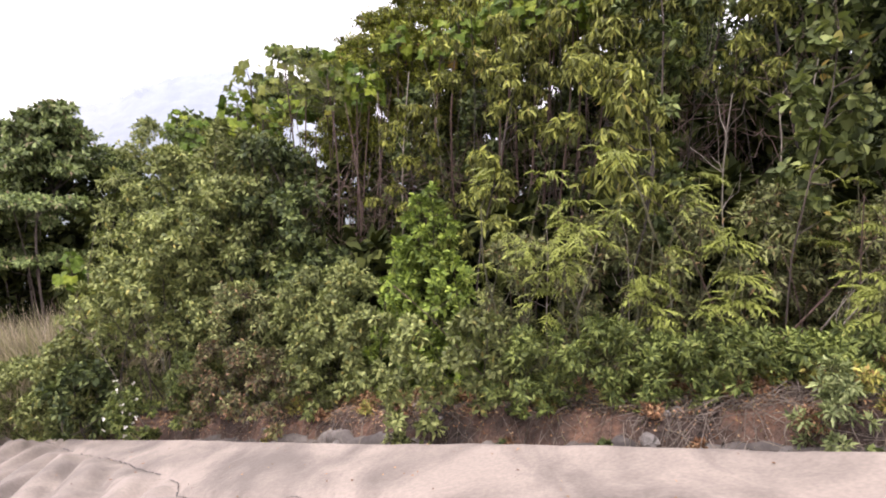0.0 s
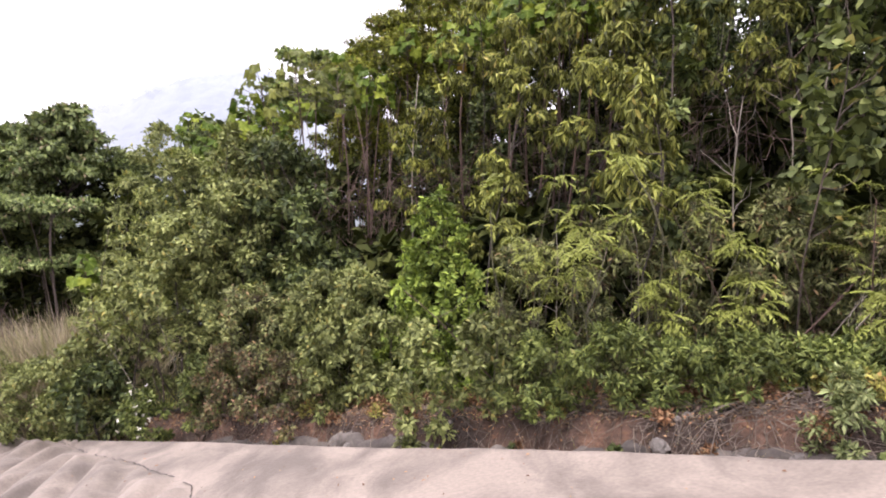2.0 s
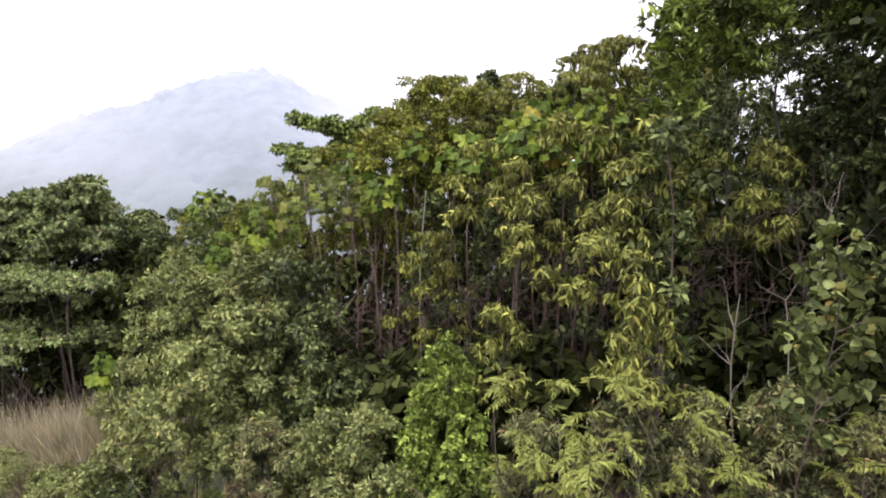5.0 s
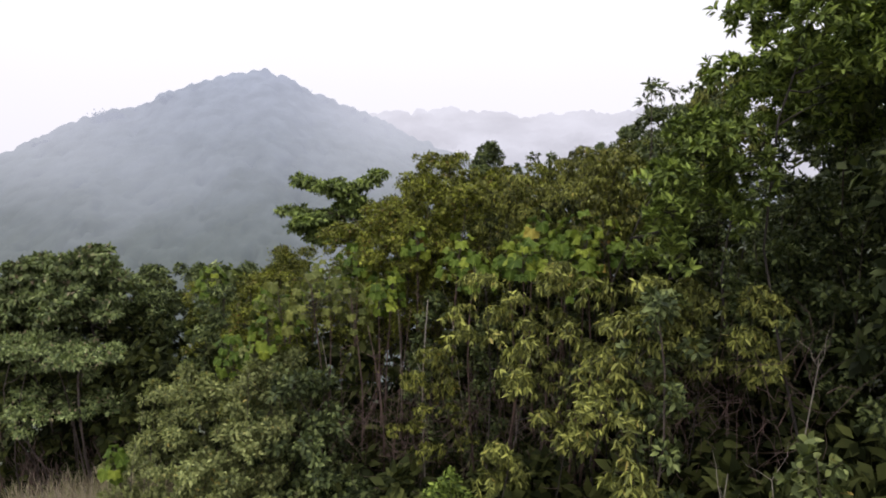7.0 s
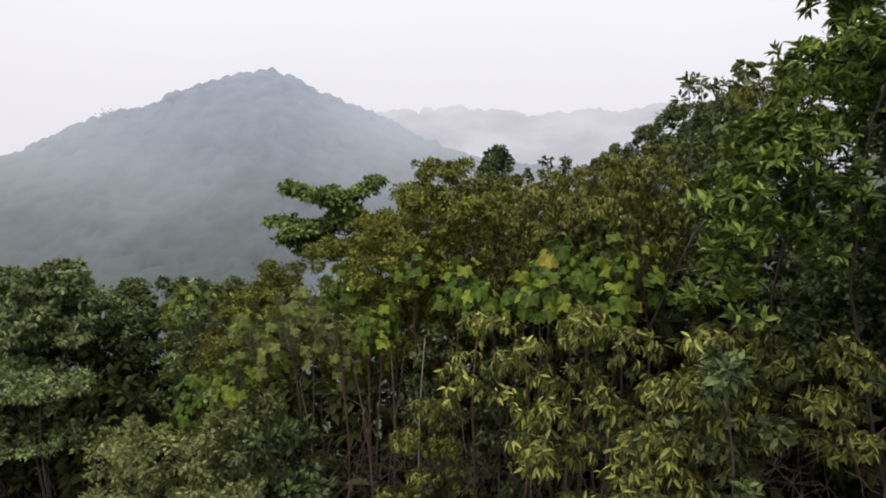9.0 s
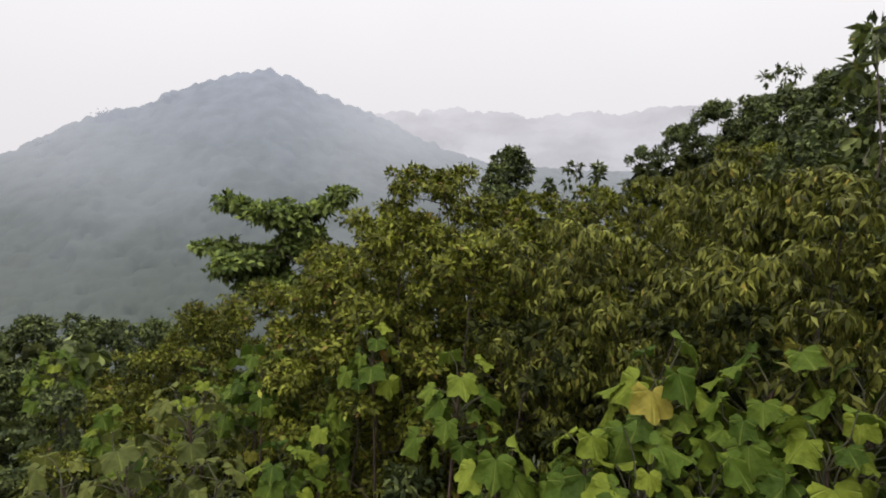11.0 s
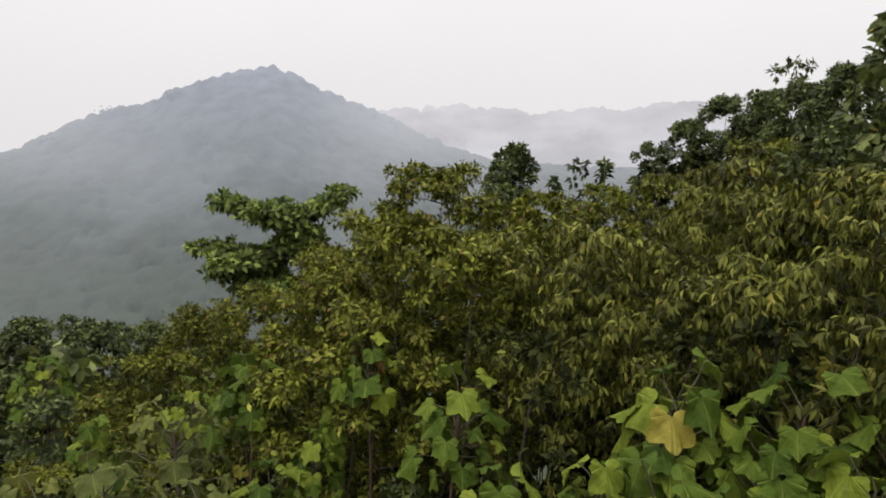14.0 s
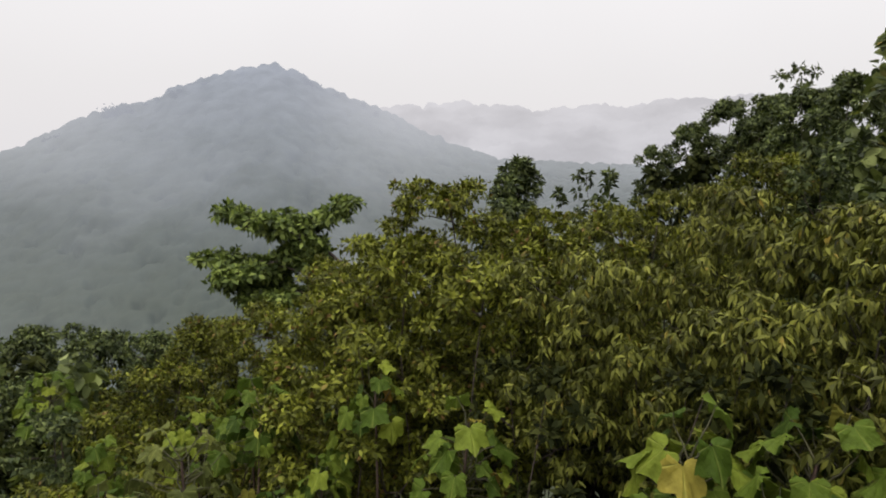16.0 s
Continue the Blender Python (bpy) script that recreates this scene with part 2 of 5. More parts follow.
M_LOBED = lobed_material("lobed_leaf", [(0.032, 0.056, 0.009), (0.056, 0.09, 0.012), (0.088, 0.126, 0.017), (0.165, 0.20, 0.024)])
M_LOBED_D = lobed_material("dull_lobed_leaf", [(0.045, 0.056, 0.015), (0.072, 0.084, 0.022), (0.10, 0.113, 0.029), (0.15, 0.162, 0.04)])
M_LOBED_Y = lobed_material("yellowing_lobed_leaf", [(0.17, 0.19, 0.03), (0.22, 0.20, 0.035), (0.24, 0.13, 0.03)])
M_LITTER = leaf_material("dead_leaf", (0.12, 0.058, 0.032), (0.21, 0.112, 0.065), (0.30, 0.185, 0.11), (0.27, 0.19, 0.11), 0.12, 0.12, 0.8, 0.9)
M_STRAW = leaf_material("dry_grass_blade", (0.26, 0.22, 0.15), (0.34, 0.29, 0.215), (0.40, 0.345, 0.27), (0.22, 0.21, 0.10), 0.25, 0.2, 0.7, 0.95)
M_GRASS = leaf_material("green_grass_blade", (0.10, 0.15, 0.03), (0.20, 0.25, 0.05), (0.32, 0.33, 0.08), (0.42, 0.33, 0.14), 0.2, 0.3, 0.6)
M_PETAL = leaf_material("white_petal", (0.70, 0.70, 0.62), (0.78, 0.78, 0.72), (0.82, 0.82, 0.78), None, 0.0, 0.3)
M_BARK = rough_material("grey_brown_bark", (0.025, 0.018, 0.014), (0.085, 0.062, 0.048), 6.0, 0.9, 0.6, (0.05, 0.036, 0.028), 0.01, (1, 1, 0.25))
M_DARKBARK = rough_material("dark_bark", (0.014, 0.011, 0.009), (0.048, 0.036, 0.029), 6.0, 0.9, 0.6, None, 0.01, (1, 1, 0.25))
M_PALEBARK = rough_material("pale_bark", (0.10, 0.085, 0.068), (0.24, 0.21, 0.17), 6.0, 0.85, 0.5, None, 0.008, (1, 1, 0.25))
M_REDBARK = rough_material("reddish_bark", (0.04, 0.024, 0.018), (0.10, 0.062, 0.047), 6.0, 0.9, 0.5, None, 0.008, (1, 1, 0.25))
M_DEADWOOD = rough_material("grey_dead_wood", (0.05, 0.036, 0.027), (0.15, 0.12, 0.095), 6.0, 0.9, 0.4)
M_TWIG = rough_material("green_twig", (0.03, 0.03, 0.014), (0.075, 0.07, 0.03), 8.0, 0.8, 0.3)
M_EARTH = rough_material("red_brown_earth", (0.012, 0.008, 0.006), (0.115, 0.060, 0.036), 2.6, 0.95, 1.0, (0.044, 0.024, 0.015), 0.03)
M_EARTH_NODES = M_EARTH.node_tree
_n, _l = M_EARTH_NODES.nodes, M_EARTH_NODES.links
_p = _n["Principled BSDF"]
_old = _p.inputs["Base Color"].links[0].from_socket
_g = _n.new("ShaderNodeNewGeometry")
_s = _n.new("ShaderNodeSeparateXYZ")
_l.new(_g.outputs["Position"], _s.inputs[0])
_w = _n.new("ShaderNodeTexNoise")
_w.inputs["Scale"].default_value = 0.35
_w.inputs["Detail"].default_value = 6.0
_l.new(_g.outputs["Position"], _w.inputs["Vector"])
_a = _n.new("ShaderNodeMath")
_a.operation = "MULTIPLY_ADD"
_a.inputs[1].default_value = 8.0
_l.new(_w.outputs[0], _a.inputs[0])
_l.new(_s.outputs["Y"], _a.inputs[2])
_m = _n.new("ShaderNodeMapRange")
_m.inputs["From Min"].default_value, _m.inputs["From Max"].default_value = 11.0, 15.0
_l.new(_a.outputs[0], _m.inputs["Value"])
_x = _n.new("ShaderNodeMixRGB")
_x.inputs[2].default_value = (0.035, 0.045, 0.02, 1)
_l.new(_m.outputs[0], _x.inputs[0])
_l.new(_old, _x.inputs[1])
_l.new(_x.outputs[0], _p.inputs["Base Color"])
M_CRACK = rough_material("crack_dark", (0.012, 0.01, 0.009), (0.045, 0.035, 0.03), 9.0)
M_STONE = rough_material("grey_stone", (0.03, 0.026, 0.022), (0.17, 0.15, 0.135), 5.0, 0.85, 0.7, None, 0.02)


# ---------------------------------------------------------------- mesh tools
def quad_mesh(name, verts, quads, mat, smooth=False):
    me = bpy.data.meshes.new(name)
    verts = np.asarray(verts, np.float32)
    quads = np.asarray(quads, np.int32)
    me.vertices.add(len(verts))
    me.vertices.foreach_set("co", verts.ravel())
    me.loops.add(quads.size)
    me.loops.foreach_set("vertex_index", quads.ravel())
    me.polygons.add(len(quads))
    me.polygons.foreach_set("loop_start", np.arange(0, quads.size, quads.shape[1], dtype=np.int32))
    me.materials.append(mat)
    me.update(calc_edges=True)
    if smooth:
        me.polygons.foreach_set("use_smooth", np.ones(len(quads), bool))
    return me


def child(name, me, parent, label=""):
    ob = new(name, me)
    ob.parent = parent
    if label:
        tagged(ob, label)
    return ob


def unit(v):
    return v / np.maximum(np.linalg.norm(v, axis=-1, keepdims=True), 1e-9)


OVATE = (np.array([(0, 0, 0), (.5, .32, .10), (.40, .66, .04), (0, 1, -.12), (-.40, .66, .04), (-.5, .32, .10)]),
         np.array([(0, 1, 2, 3), (0, 3, 4, 5)]))
RHOMB = (np.array([(0, 0, 0), (.5, .45, .08), (0, 1, -.1), (-.5, .45, .08)]), np.array([(0, 1, 2, 3)]))
HANG = (np.array([(0, 0, 0), (.44, .28, .06), (.42, .62, -.10), (0, 1, -.36), (-.42, .62, -.10), (-.44, .28, .06)]),
        np.array([(0, 1, 2, 3), (0, 3, 4, 5)]))


HANG_SMALL = (np.array([(0, 0, 0), (.5, .45, .03), (0, 1, -.3), (-.5, .45, .03)]), np.array([(0, 1, 2, 3)]))


def stamp(shape, at, way, up, length, width):
    """Leaves of one shape at many places: way is where the tip points, up the upper side."""
    form, quads = shape
    y = unit(way)
    x = unit(np.cross(y, up))
    z = np.cross(x, y)
    t = form[None]
    v = at[:, None] + (length * width)[:, None, None] * t[..., :1] * x[:, None] + length[:, None, None] * (t[..., 1:2] * y[:, None] + t[..., 2:] * z[:, None])
    k = len(form)
    f = (np.arange(len(at)) * k)[:, None, None] + quads[None]
    return v.reshape(-1, 3), f.reshape(-1, quads.shape[1])


def tube(points, radii, sides=5):
    p = np.asarray(points, float)
    d = unit(np.gradient(p, axis=0))
    ref = np.where(np.abs(d[:, 2:]) > 0.9, np.array([[1.0, 0, 0]]), np.array([[0, 0, 1.0]]))
    a = unit(np.cross(d, ref))
    b = np.cross(d, a)
    ang = np.linspace(0, 2 * np.pi, sides, endpoint=False)
    ring = a[:, None] * np.cos(ang)[None, :, None] + b[:, None] * np.sin(ang)[None, :, None]
    v = (p[:, None] + ring * np.asarray(radii)[:, None, None]).reshape(-1, 3)
    q = []
    for i in range(len(p) - 1):
        for s in range(sides):
            q.append((i * sides + s, i * sides + (s + 1) % sides, (i + 1) * sides + (s + 1) % sides, (i + 1) * sides + s))
    return v, np.array(q)


def bent(a, b, rng, bow=0.12, n=5):
    """A bowed line of n points from a to b."""
    a, b = np.asarray(a, float), np.asarray(b, float)
    s = np.linspace(0, 1, n)[:, None]
    side = rng.normal(size=3) * np.linalg.norm(b - a) * bow
    side2 = rng.normal(size=3) * np.linalg.norm(b - a) * bow * 0.4
    return a + (b - a) * s + side * np.sin(np.pi * s) + side2 * np.sin(2 * np.pi * s)


def gather(parts):
    vs, fs, base = [], [], 0
    for v, f in parts:
        vs.append(v)
        fs.append(f + base)
        base += len(v)
    return np.concatenate(vs), np.concatenate(fs)


# ---------------------------------------------------------------- ground
def plane_z(x, y):
    return 0.191 * (x - 1.2) - 0.237 * (y - 4.3)


def edge_off(x, y):
    """Distance past the slab's edge, into the wood."""
    return ((x - 1.2) * 0.71 + (y - 4.3)) / 1.226


def ground_z(x, y):
    x, y = np.asarray(x, float), np.asarray(y, float)
    p = plane_z(x, y)
    near = -4.6 + np.logaddexp(0, (p + 4.6) * 1.5) / 1.5
    near = np.minimum(near, 1.6 + 0.02 * np.abs(y))
    hill = 0.5 * np.logaddexp(0, x - 3.5) * np.clip((y - 6) / 8, 0, 1)
    hill = np.minimum(hill, 12 + 0.03 * x)
    d = edge_off(x, y)
    brink = 0.52 + 0.16 * (fbm(x * 1.7, y * 1.7, 25) - 0.5) + 0.10 * (fbm(x * 6, y * 6, 26) - 0.5)
    ditch = -0.27 * np.clip((d + 0.02) / 0.04, 0, 1) / (1 + np.exp(np.clip((d - brink) / 0.018, -40, 40)))
    under = -0.22 * np.clip(-d / 0.25, 0, 1)
    bank = 0.05 * np.exp(-((d - 0.85) / 0.35) ** 2)
    bumps = 0.10 * (fbm(x * 1.3, y * 1.3, 5) - 0.5) * np.clip(d / 0.3, 0, 1)
    bumps = bumps + 0.16 * (fbm(x * 5.0, y * 5.0, 15, 3) - 0.5) * np.clip(d / 0.1, 0, 1) * np.clip((1.3 - d) / 0.5, 0, 1)
    drop = -0.55 * np.logaddexp(0, (y - 26 - 0.25 * x) / 3.0) * 3.0
    drop = np.maximum(drop, -62.0 + 6 * fbm(x / 60, y / 60, 9))
    far_ = np.hypot(x, y)
    drop = drop - 0.06 * np.clip(far_ - 150, 0, 900)
    return np.maximum(near + hill, -6) + ditch + under + bank + bumps + drop


def spaced(lo, hi, fine_lo, fine_hi, step, grow=1.22):
    out = list(np.arange(fine_lo, fine_hi + 1e-6, step))
    s = step
    while out[-1] < hi:
        s *= grow
        out.append(out[-1] + s)
    s = step
    while out[0] > lo:
        s *= grow
        out.insert(0, out[0] - s)
    return np.array(out)


gx = spaced(-2600, 2600, -8, 6, 0.11)
gy = spaced(-1500, 3200, 2.0, 11, 0.09)
GX, GY = np.meshgrid(gx, gy, indexing="ij")
gv = np.stack([GX, GY, ground_z(GX, GY)], -1).reshape(-1, 3)
na, nb = GX.shape
ii = (np.arange(na - 1)[:, None] * nb + np.arange(nb - 1)[None]).ravel()
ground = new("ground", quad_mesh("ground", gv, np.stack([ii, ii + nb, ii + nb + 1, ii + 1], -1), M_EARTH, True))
tagged(ground, "red-brown earth slope with leaf litter under the bushes", "ground", kind="structure")


# ---------------------------------------------------------------- concrete slab
def concrete_material():
    m, n, l, p = material("weathered_concrete")
    tc = n.new("ShaderNodeTexCoord")
    big = n.new("ShaderNodeTexNoise")
    big.inputs["Scale"].default_value = 1.6
    big.inputs["Detail"].default_value = 9.0
    big.inputs["Roughness"].default_value = 0.6
    big.inputs["Distortion"].default_value = 0.6
    mp = n.new("ShaderNodeMapping")
    mp.inputs["Rotation"].default_value = (0, 0, radians(25))
    mp.inputs["Scale"].default_value = (1.0, 0.6, 0.8)
    l.new(tc.outputs["Object"], mp.inputs["Vector"])
    l.new(mp.outputs[0], big.inputs["Vector"])
    ramp = n.new("ShaderNodeValToRGB")
    ramp.color_ramp.elements[0].position, ramp.color_ramp.elements[0].color = 0.38, (0.074, 0.060, 0.050, 1)
    ramp.color_ramp.elements[1].position, ramp.color_ramp.elements[1].color = 0.57, (0.150, 0.123, 0.102, 1)
    l.new(big.outputs[0], ramp.inputs[0])
    fine = n.new("ShaderNodeTexNoise")
    fine.inputs["Scale"].default_value = 45.0
    fine.inputs["Detail"].default_value = 6.0
    l.new(tc.outputs["Object"], fine.inputs["Vector"])
    mr = n.new("ShaderNodeMapRange")
    mr.inputs["From Min"].default_value, mr.inputs["From Max"].default_value = 0.3, 0.7
    mr.inputs["To Min"].default_value, mr.inputs["To Max"].default_value = 0.84, 1.13
    l.new(fine.outputs[0], mr.inputs["Value"])
    mul = n.new("ShaderNodeMixRGB")
    mul.blend_type = "MULTIPLY"
    mul.inputs[0].default_value = 1.0
    l.new(ramp.outputs[0], mul.inputs[1])
    l.new(mr.outputs[0], mul.inputs[2])
    l.new(mul.outputs[0], p.inputs["Base Color"])
    p.inputs["Roughness"].default_value = 0.92
    bp = n.new("ShaderNodeBump")
    bp.inputs["Strength"].default_value = 0.35
    bp.inputs["Distance"].default_value = 0.01
    l.new(fine.outputs[0], bp.inputs["Height"])
    l.new(bp.outputs[0], p.inputs["Normal"])
    return m


M_CONCRETE = concrete_material()
# s runs along the edge towards the right, d away from the camera
E_S, E_D = np.array([0.8153, -0.5789]), np.array([0.5789, 0.8153])


def crack_line(s):
    """Where the long crack runs, as a distance from the slab's edge."""
    run = [-8.11, -6.38, -4.59, -3.42, -2.69, -2.3, -2.1, -1.64, -1.15, -0.75]
    off = [0.2, -0.04, -0.36, -0.56, -0.72, -0.84, -0.98, -0.96, -0.89, -0.8]
    return np.interp(s, run, off) + 0.06 * (fbm(s * 3.2, s * 0 + 3.0, 31) - 0.5)


def slab_height(s, d, x, y):
    z = plane_z(x, y) + 0.022 * (fbm(s * 0.9, d * 0.9, 21) - 0.5) + 0.014 * (fbm(s * 4, d * 4, 22) - 0.5)
    z = z + 0.018 * np.exp(-((d + 0.06) / 0.07) ** 2)
    c = crack_line(s)
    past = np.clip(c - d, 0, 1.5) * np.clip((-1.0 - s) / 1.2, 0, 1)
    drips = 0.16 * np.clip(past / 0.25, 0, 1) * np.abs(np.sin(x * 8.5 + 2.0 * y + 4.0 * fbm(x * 2, y * 0.5, 33))) * (0.4 + 0.9 * fbm(x * 3, y * 0.4, 35))
    groove = -0.05 * np.exp(-((d - c) / 0.03) ** 2) * np.clip(1.6 * fbm(s * 6, d * 6, 34) - 0.25, 0, 1) * np.clip((1.0 - s) / 1.0, 0, 1)
    return z - 0.03 * np.clip(past / 0.05, 0, 1) - 0.12 * past + drips + groove


ss = np.concatenate([np.arange(-22, -8.5, 0.5), np.arange(-8.5, 4.5, 0.045), np.arange(4.6, 20, 0.5)])
dd = np.concatenate([[0.0, -0.012, -0.03], np.arange(-0.06, -2.2, -0.035), np.arange(-2.3, -14.0, -0.4)])
SS, DD = np.meshgrid(ss, dd, indexing="ij")
wob = 0.09 * (fbm(SS * 1.1, SS * 0 + 1.0, 41) - 0.5) + 0.05 * (fbm(SS * 3.0, SS * 0 + 2.0, 42) - 0.5)
ED = DD + wob * np.clip(1 + DD / 0.6, 0, 1)
X = 1.2 + SS * E_S[0] + ED * E_D[0]
Y = 4.3 + SS * E_S[1] + ED * E_D[1]
Z = slab_height(SS, ED, X, Y) - 0.03 * np.exp(DD / 0.012)
top = np.stack([X, Y, Z], -1)
low = top[:, 0] + np.array([0.02, 0.03, -0.16])
n_s, n_d = SS.shape
sv = np.concatenate([top.reshape(-1, 3), low])
ii = (np.arange(n_s - 1)[:, None] * n_d + np.arange(n_d - 1)[None]).ravel()
sq = np.stack([ii, ii + 1, ii + n_d + 1, ii + n_d], -1)
jj = np.arange(n_s - 1)
off = n_s * n_d
sf = np.stack([jj * n_d, (jj + 1) * n_d, off + jj + 1, off + jj], -1)
slab = new("pavement", quad_mesh("pavement", sv, np.concatenate([sq, sf]), M_CONCRETE, True))
# Narrow dark strip just above the slab, following the crack line.
_k = np.arange(-7.5, 0.9, 0.03)
_c = crack_line(_k)
_wide = 0.0035 + 0.012 * np.clip(fbm(_k * 5, _k * 0 + 7.0, 61) - 0.4, 0, 1)
_rows = []
for off_ in (-1, 1):
    ed = _c + off_ * _wide + 0.005 * (fbm(_k * 16, _k * 0 + off_, 62) - 0.5)
    cx, cy = 1.2 + _k * E_S[0] + ed * E_D[0], 4.3 + _k * E_S[1] + ed * E_D[1]
    _rows.append(np.stack([cx, cy, np.maximum(slab_height(_k, ed, cx, cy), slab_height(_k, _c, cx, cy)) + 0.006], -1))
_v = np.concatenate(_rows)
_q = np.arange(len(_k) - 1)
_q = np.stack([_q, _q + 1, _q + len(_k) + 1, _q + len(_k)], -1)
_q = _q[fbm(_k[:-1] * 3, _k[:-1] * 0 + 5.0, 63) > 0.36]
child("crack", quad_mesh("crack", _v, _q, M_CRACK), slab, "thin dark strip along the crack")
tagged(slab, "pale weathered concrete slab with a wavy broken edge and a long crack", "pavement", kind="structure")


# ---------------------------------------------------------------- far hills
def painted_haze_material(name, low, high, z0, z1, patch, grain, glow, base, veil=None):
    """Wooded hillside far behind mist: pale, low in contrast, the mist painted as glowing colour."""
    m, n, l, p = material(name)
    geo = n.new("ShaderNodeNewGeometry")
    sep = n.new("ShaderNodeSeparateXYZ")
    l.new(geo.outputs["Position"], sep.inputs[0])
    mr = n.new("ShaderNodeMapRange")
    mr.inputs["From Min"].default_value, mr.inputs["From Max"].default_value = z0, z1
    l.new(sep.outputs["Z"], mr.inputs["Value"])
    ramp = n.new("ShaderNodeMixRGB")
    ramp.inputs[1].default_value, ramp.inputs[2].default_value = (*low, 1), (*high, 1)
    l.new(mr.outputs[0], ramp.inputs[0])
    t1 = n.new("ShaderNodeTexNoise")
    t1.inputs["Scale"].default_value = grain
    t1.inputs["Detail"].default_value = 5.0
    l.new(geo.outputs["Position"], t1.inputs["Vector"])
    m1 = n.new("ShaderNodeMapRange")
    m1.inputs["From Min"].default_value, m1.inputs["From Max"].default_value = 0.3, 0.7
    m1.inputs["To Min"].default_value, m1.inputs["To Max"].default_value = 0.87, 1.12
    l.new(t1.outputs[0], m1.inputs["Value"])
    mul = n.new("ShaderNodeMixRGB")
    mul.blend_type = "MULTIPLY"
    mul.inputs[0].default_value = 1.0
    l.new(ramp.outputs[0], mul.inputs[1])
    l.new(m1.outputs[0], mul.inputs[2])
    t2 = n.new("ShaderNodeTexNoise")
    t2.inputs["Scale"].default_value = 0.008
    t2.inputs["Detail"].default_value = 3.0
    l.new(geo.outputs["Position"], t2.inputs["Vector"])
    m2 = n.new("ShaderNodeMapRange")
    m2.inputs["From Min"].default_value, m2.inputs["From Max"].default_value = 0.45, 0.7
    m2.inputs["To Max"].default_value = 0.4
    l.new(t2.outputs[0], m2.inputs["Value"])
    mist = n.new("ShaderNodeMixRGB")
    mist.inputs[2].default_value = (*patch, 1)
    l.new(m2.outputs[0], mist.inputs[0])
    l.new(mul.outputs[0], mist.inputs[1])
    # Base colour fades with height as the painted mist thickens.
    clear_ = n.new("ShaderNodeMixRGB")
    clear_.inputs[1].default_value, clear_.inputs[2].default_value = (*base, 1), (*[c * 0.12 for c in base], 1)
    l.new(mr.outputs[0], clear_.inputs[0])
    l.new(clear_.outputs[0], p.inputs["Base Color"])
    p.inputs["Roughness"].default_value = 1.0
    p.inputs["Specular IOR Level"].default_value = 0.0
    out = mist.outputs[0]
    # Painted mist grows paler away from the hill's middle and upwards.
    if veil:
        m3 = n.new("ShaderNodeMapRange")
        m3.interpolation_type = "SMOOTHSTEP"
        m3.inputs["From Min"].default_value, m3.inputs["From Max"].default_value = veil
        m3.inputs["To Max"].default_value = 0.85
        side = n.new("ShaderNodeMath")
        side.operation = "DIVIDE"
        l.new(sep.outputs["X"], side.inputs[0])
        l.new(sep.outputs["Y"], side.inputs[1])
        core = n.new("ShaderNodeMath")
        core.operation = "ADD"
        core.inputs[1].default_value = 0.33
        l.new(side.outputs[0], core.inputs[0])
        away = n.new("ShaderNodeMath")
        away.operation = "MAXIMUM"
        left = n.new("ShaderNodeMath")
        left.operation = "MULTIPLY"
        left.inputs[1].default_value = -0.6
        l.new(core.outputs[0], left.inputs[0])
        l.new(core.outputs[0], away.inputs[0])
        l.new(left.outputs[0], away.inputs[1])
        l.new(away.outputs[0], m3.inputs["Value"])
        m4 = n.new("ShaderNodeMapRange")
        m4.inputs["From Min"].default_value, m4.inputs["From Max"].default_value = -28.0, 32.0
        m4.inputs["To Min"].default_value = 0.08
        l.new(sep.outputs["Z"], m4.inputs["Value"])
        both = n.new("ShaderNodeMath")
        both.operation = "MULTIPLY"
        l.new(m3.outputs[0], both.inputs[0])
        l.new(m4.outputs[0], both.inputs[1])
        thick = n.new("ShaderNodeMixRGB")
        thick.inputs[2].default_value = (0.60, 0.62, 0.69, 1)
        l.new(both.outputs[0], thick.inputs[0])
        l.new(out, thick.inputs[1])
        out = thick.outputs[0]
    # The surface itself glows in place of bright misty air.
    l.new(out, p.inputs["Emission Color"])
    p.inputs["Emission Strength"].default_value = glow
    return m


M_HILL = painted_haze_material("hillside_haze_glow", (0.027, 0.038, 0.053), (0.455, 0.497, 0.585), -52, 64, (0.42, 0.45, 0.535), 0.085, 0.84, (0.050, 0.056, 0.044), (0.03, 0.27))
M_RIDGE = painted_haze_material("ridge_haze_glow", (0.525, 0.53, 0.575), (0.64, 0.64, 0.683), -20, 75, (0.64, 0.645, 0.69), 0.008, 1.0, (0.02, 0.02, 0.02))


def domes(x, y, seed):
    """Rounded heaps side by side, 0 to 1: tree crowns seen from far off."""
    i, j = np.floor(x), np.floor(y)
    best = np.full(np.shape(x), 9.0)
    for di in (-1, 0, 1):
        for dj in (-1, 0, 1):
            cx = i + di + hashed(i + di, j + dj, seed)
            cy = j + dj + hashed(i + di, j + dj, seed + 5)
            big = 0.7 + 0.5 * hashed(i + di, j + dj, seed + 9)
            best = np.minimum(best, np.hypot(x - cx, y - cy) / big)
    return np.sqrt(np.clip(1 - best ** 2, 0, 1))


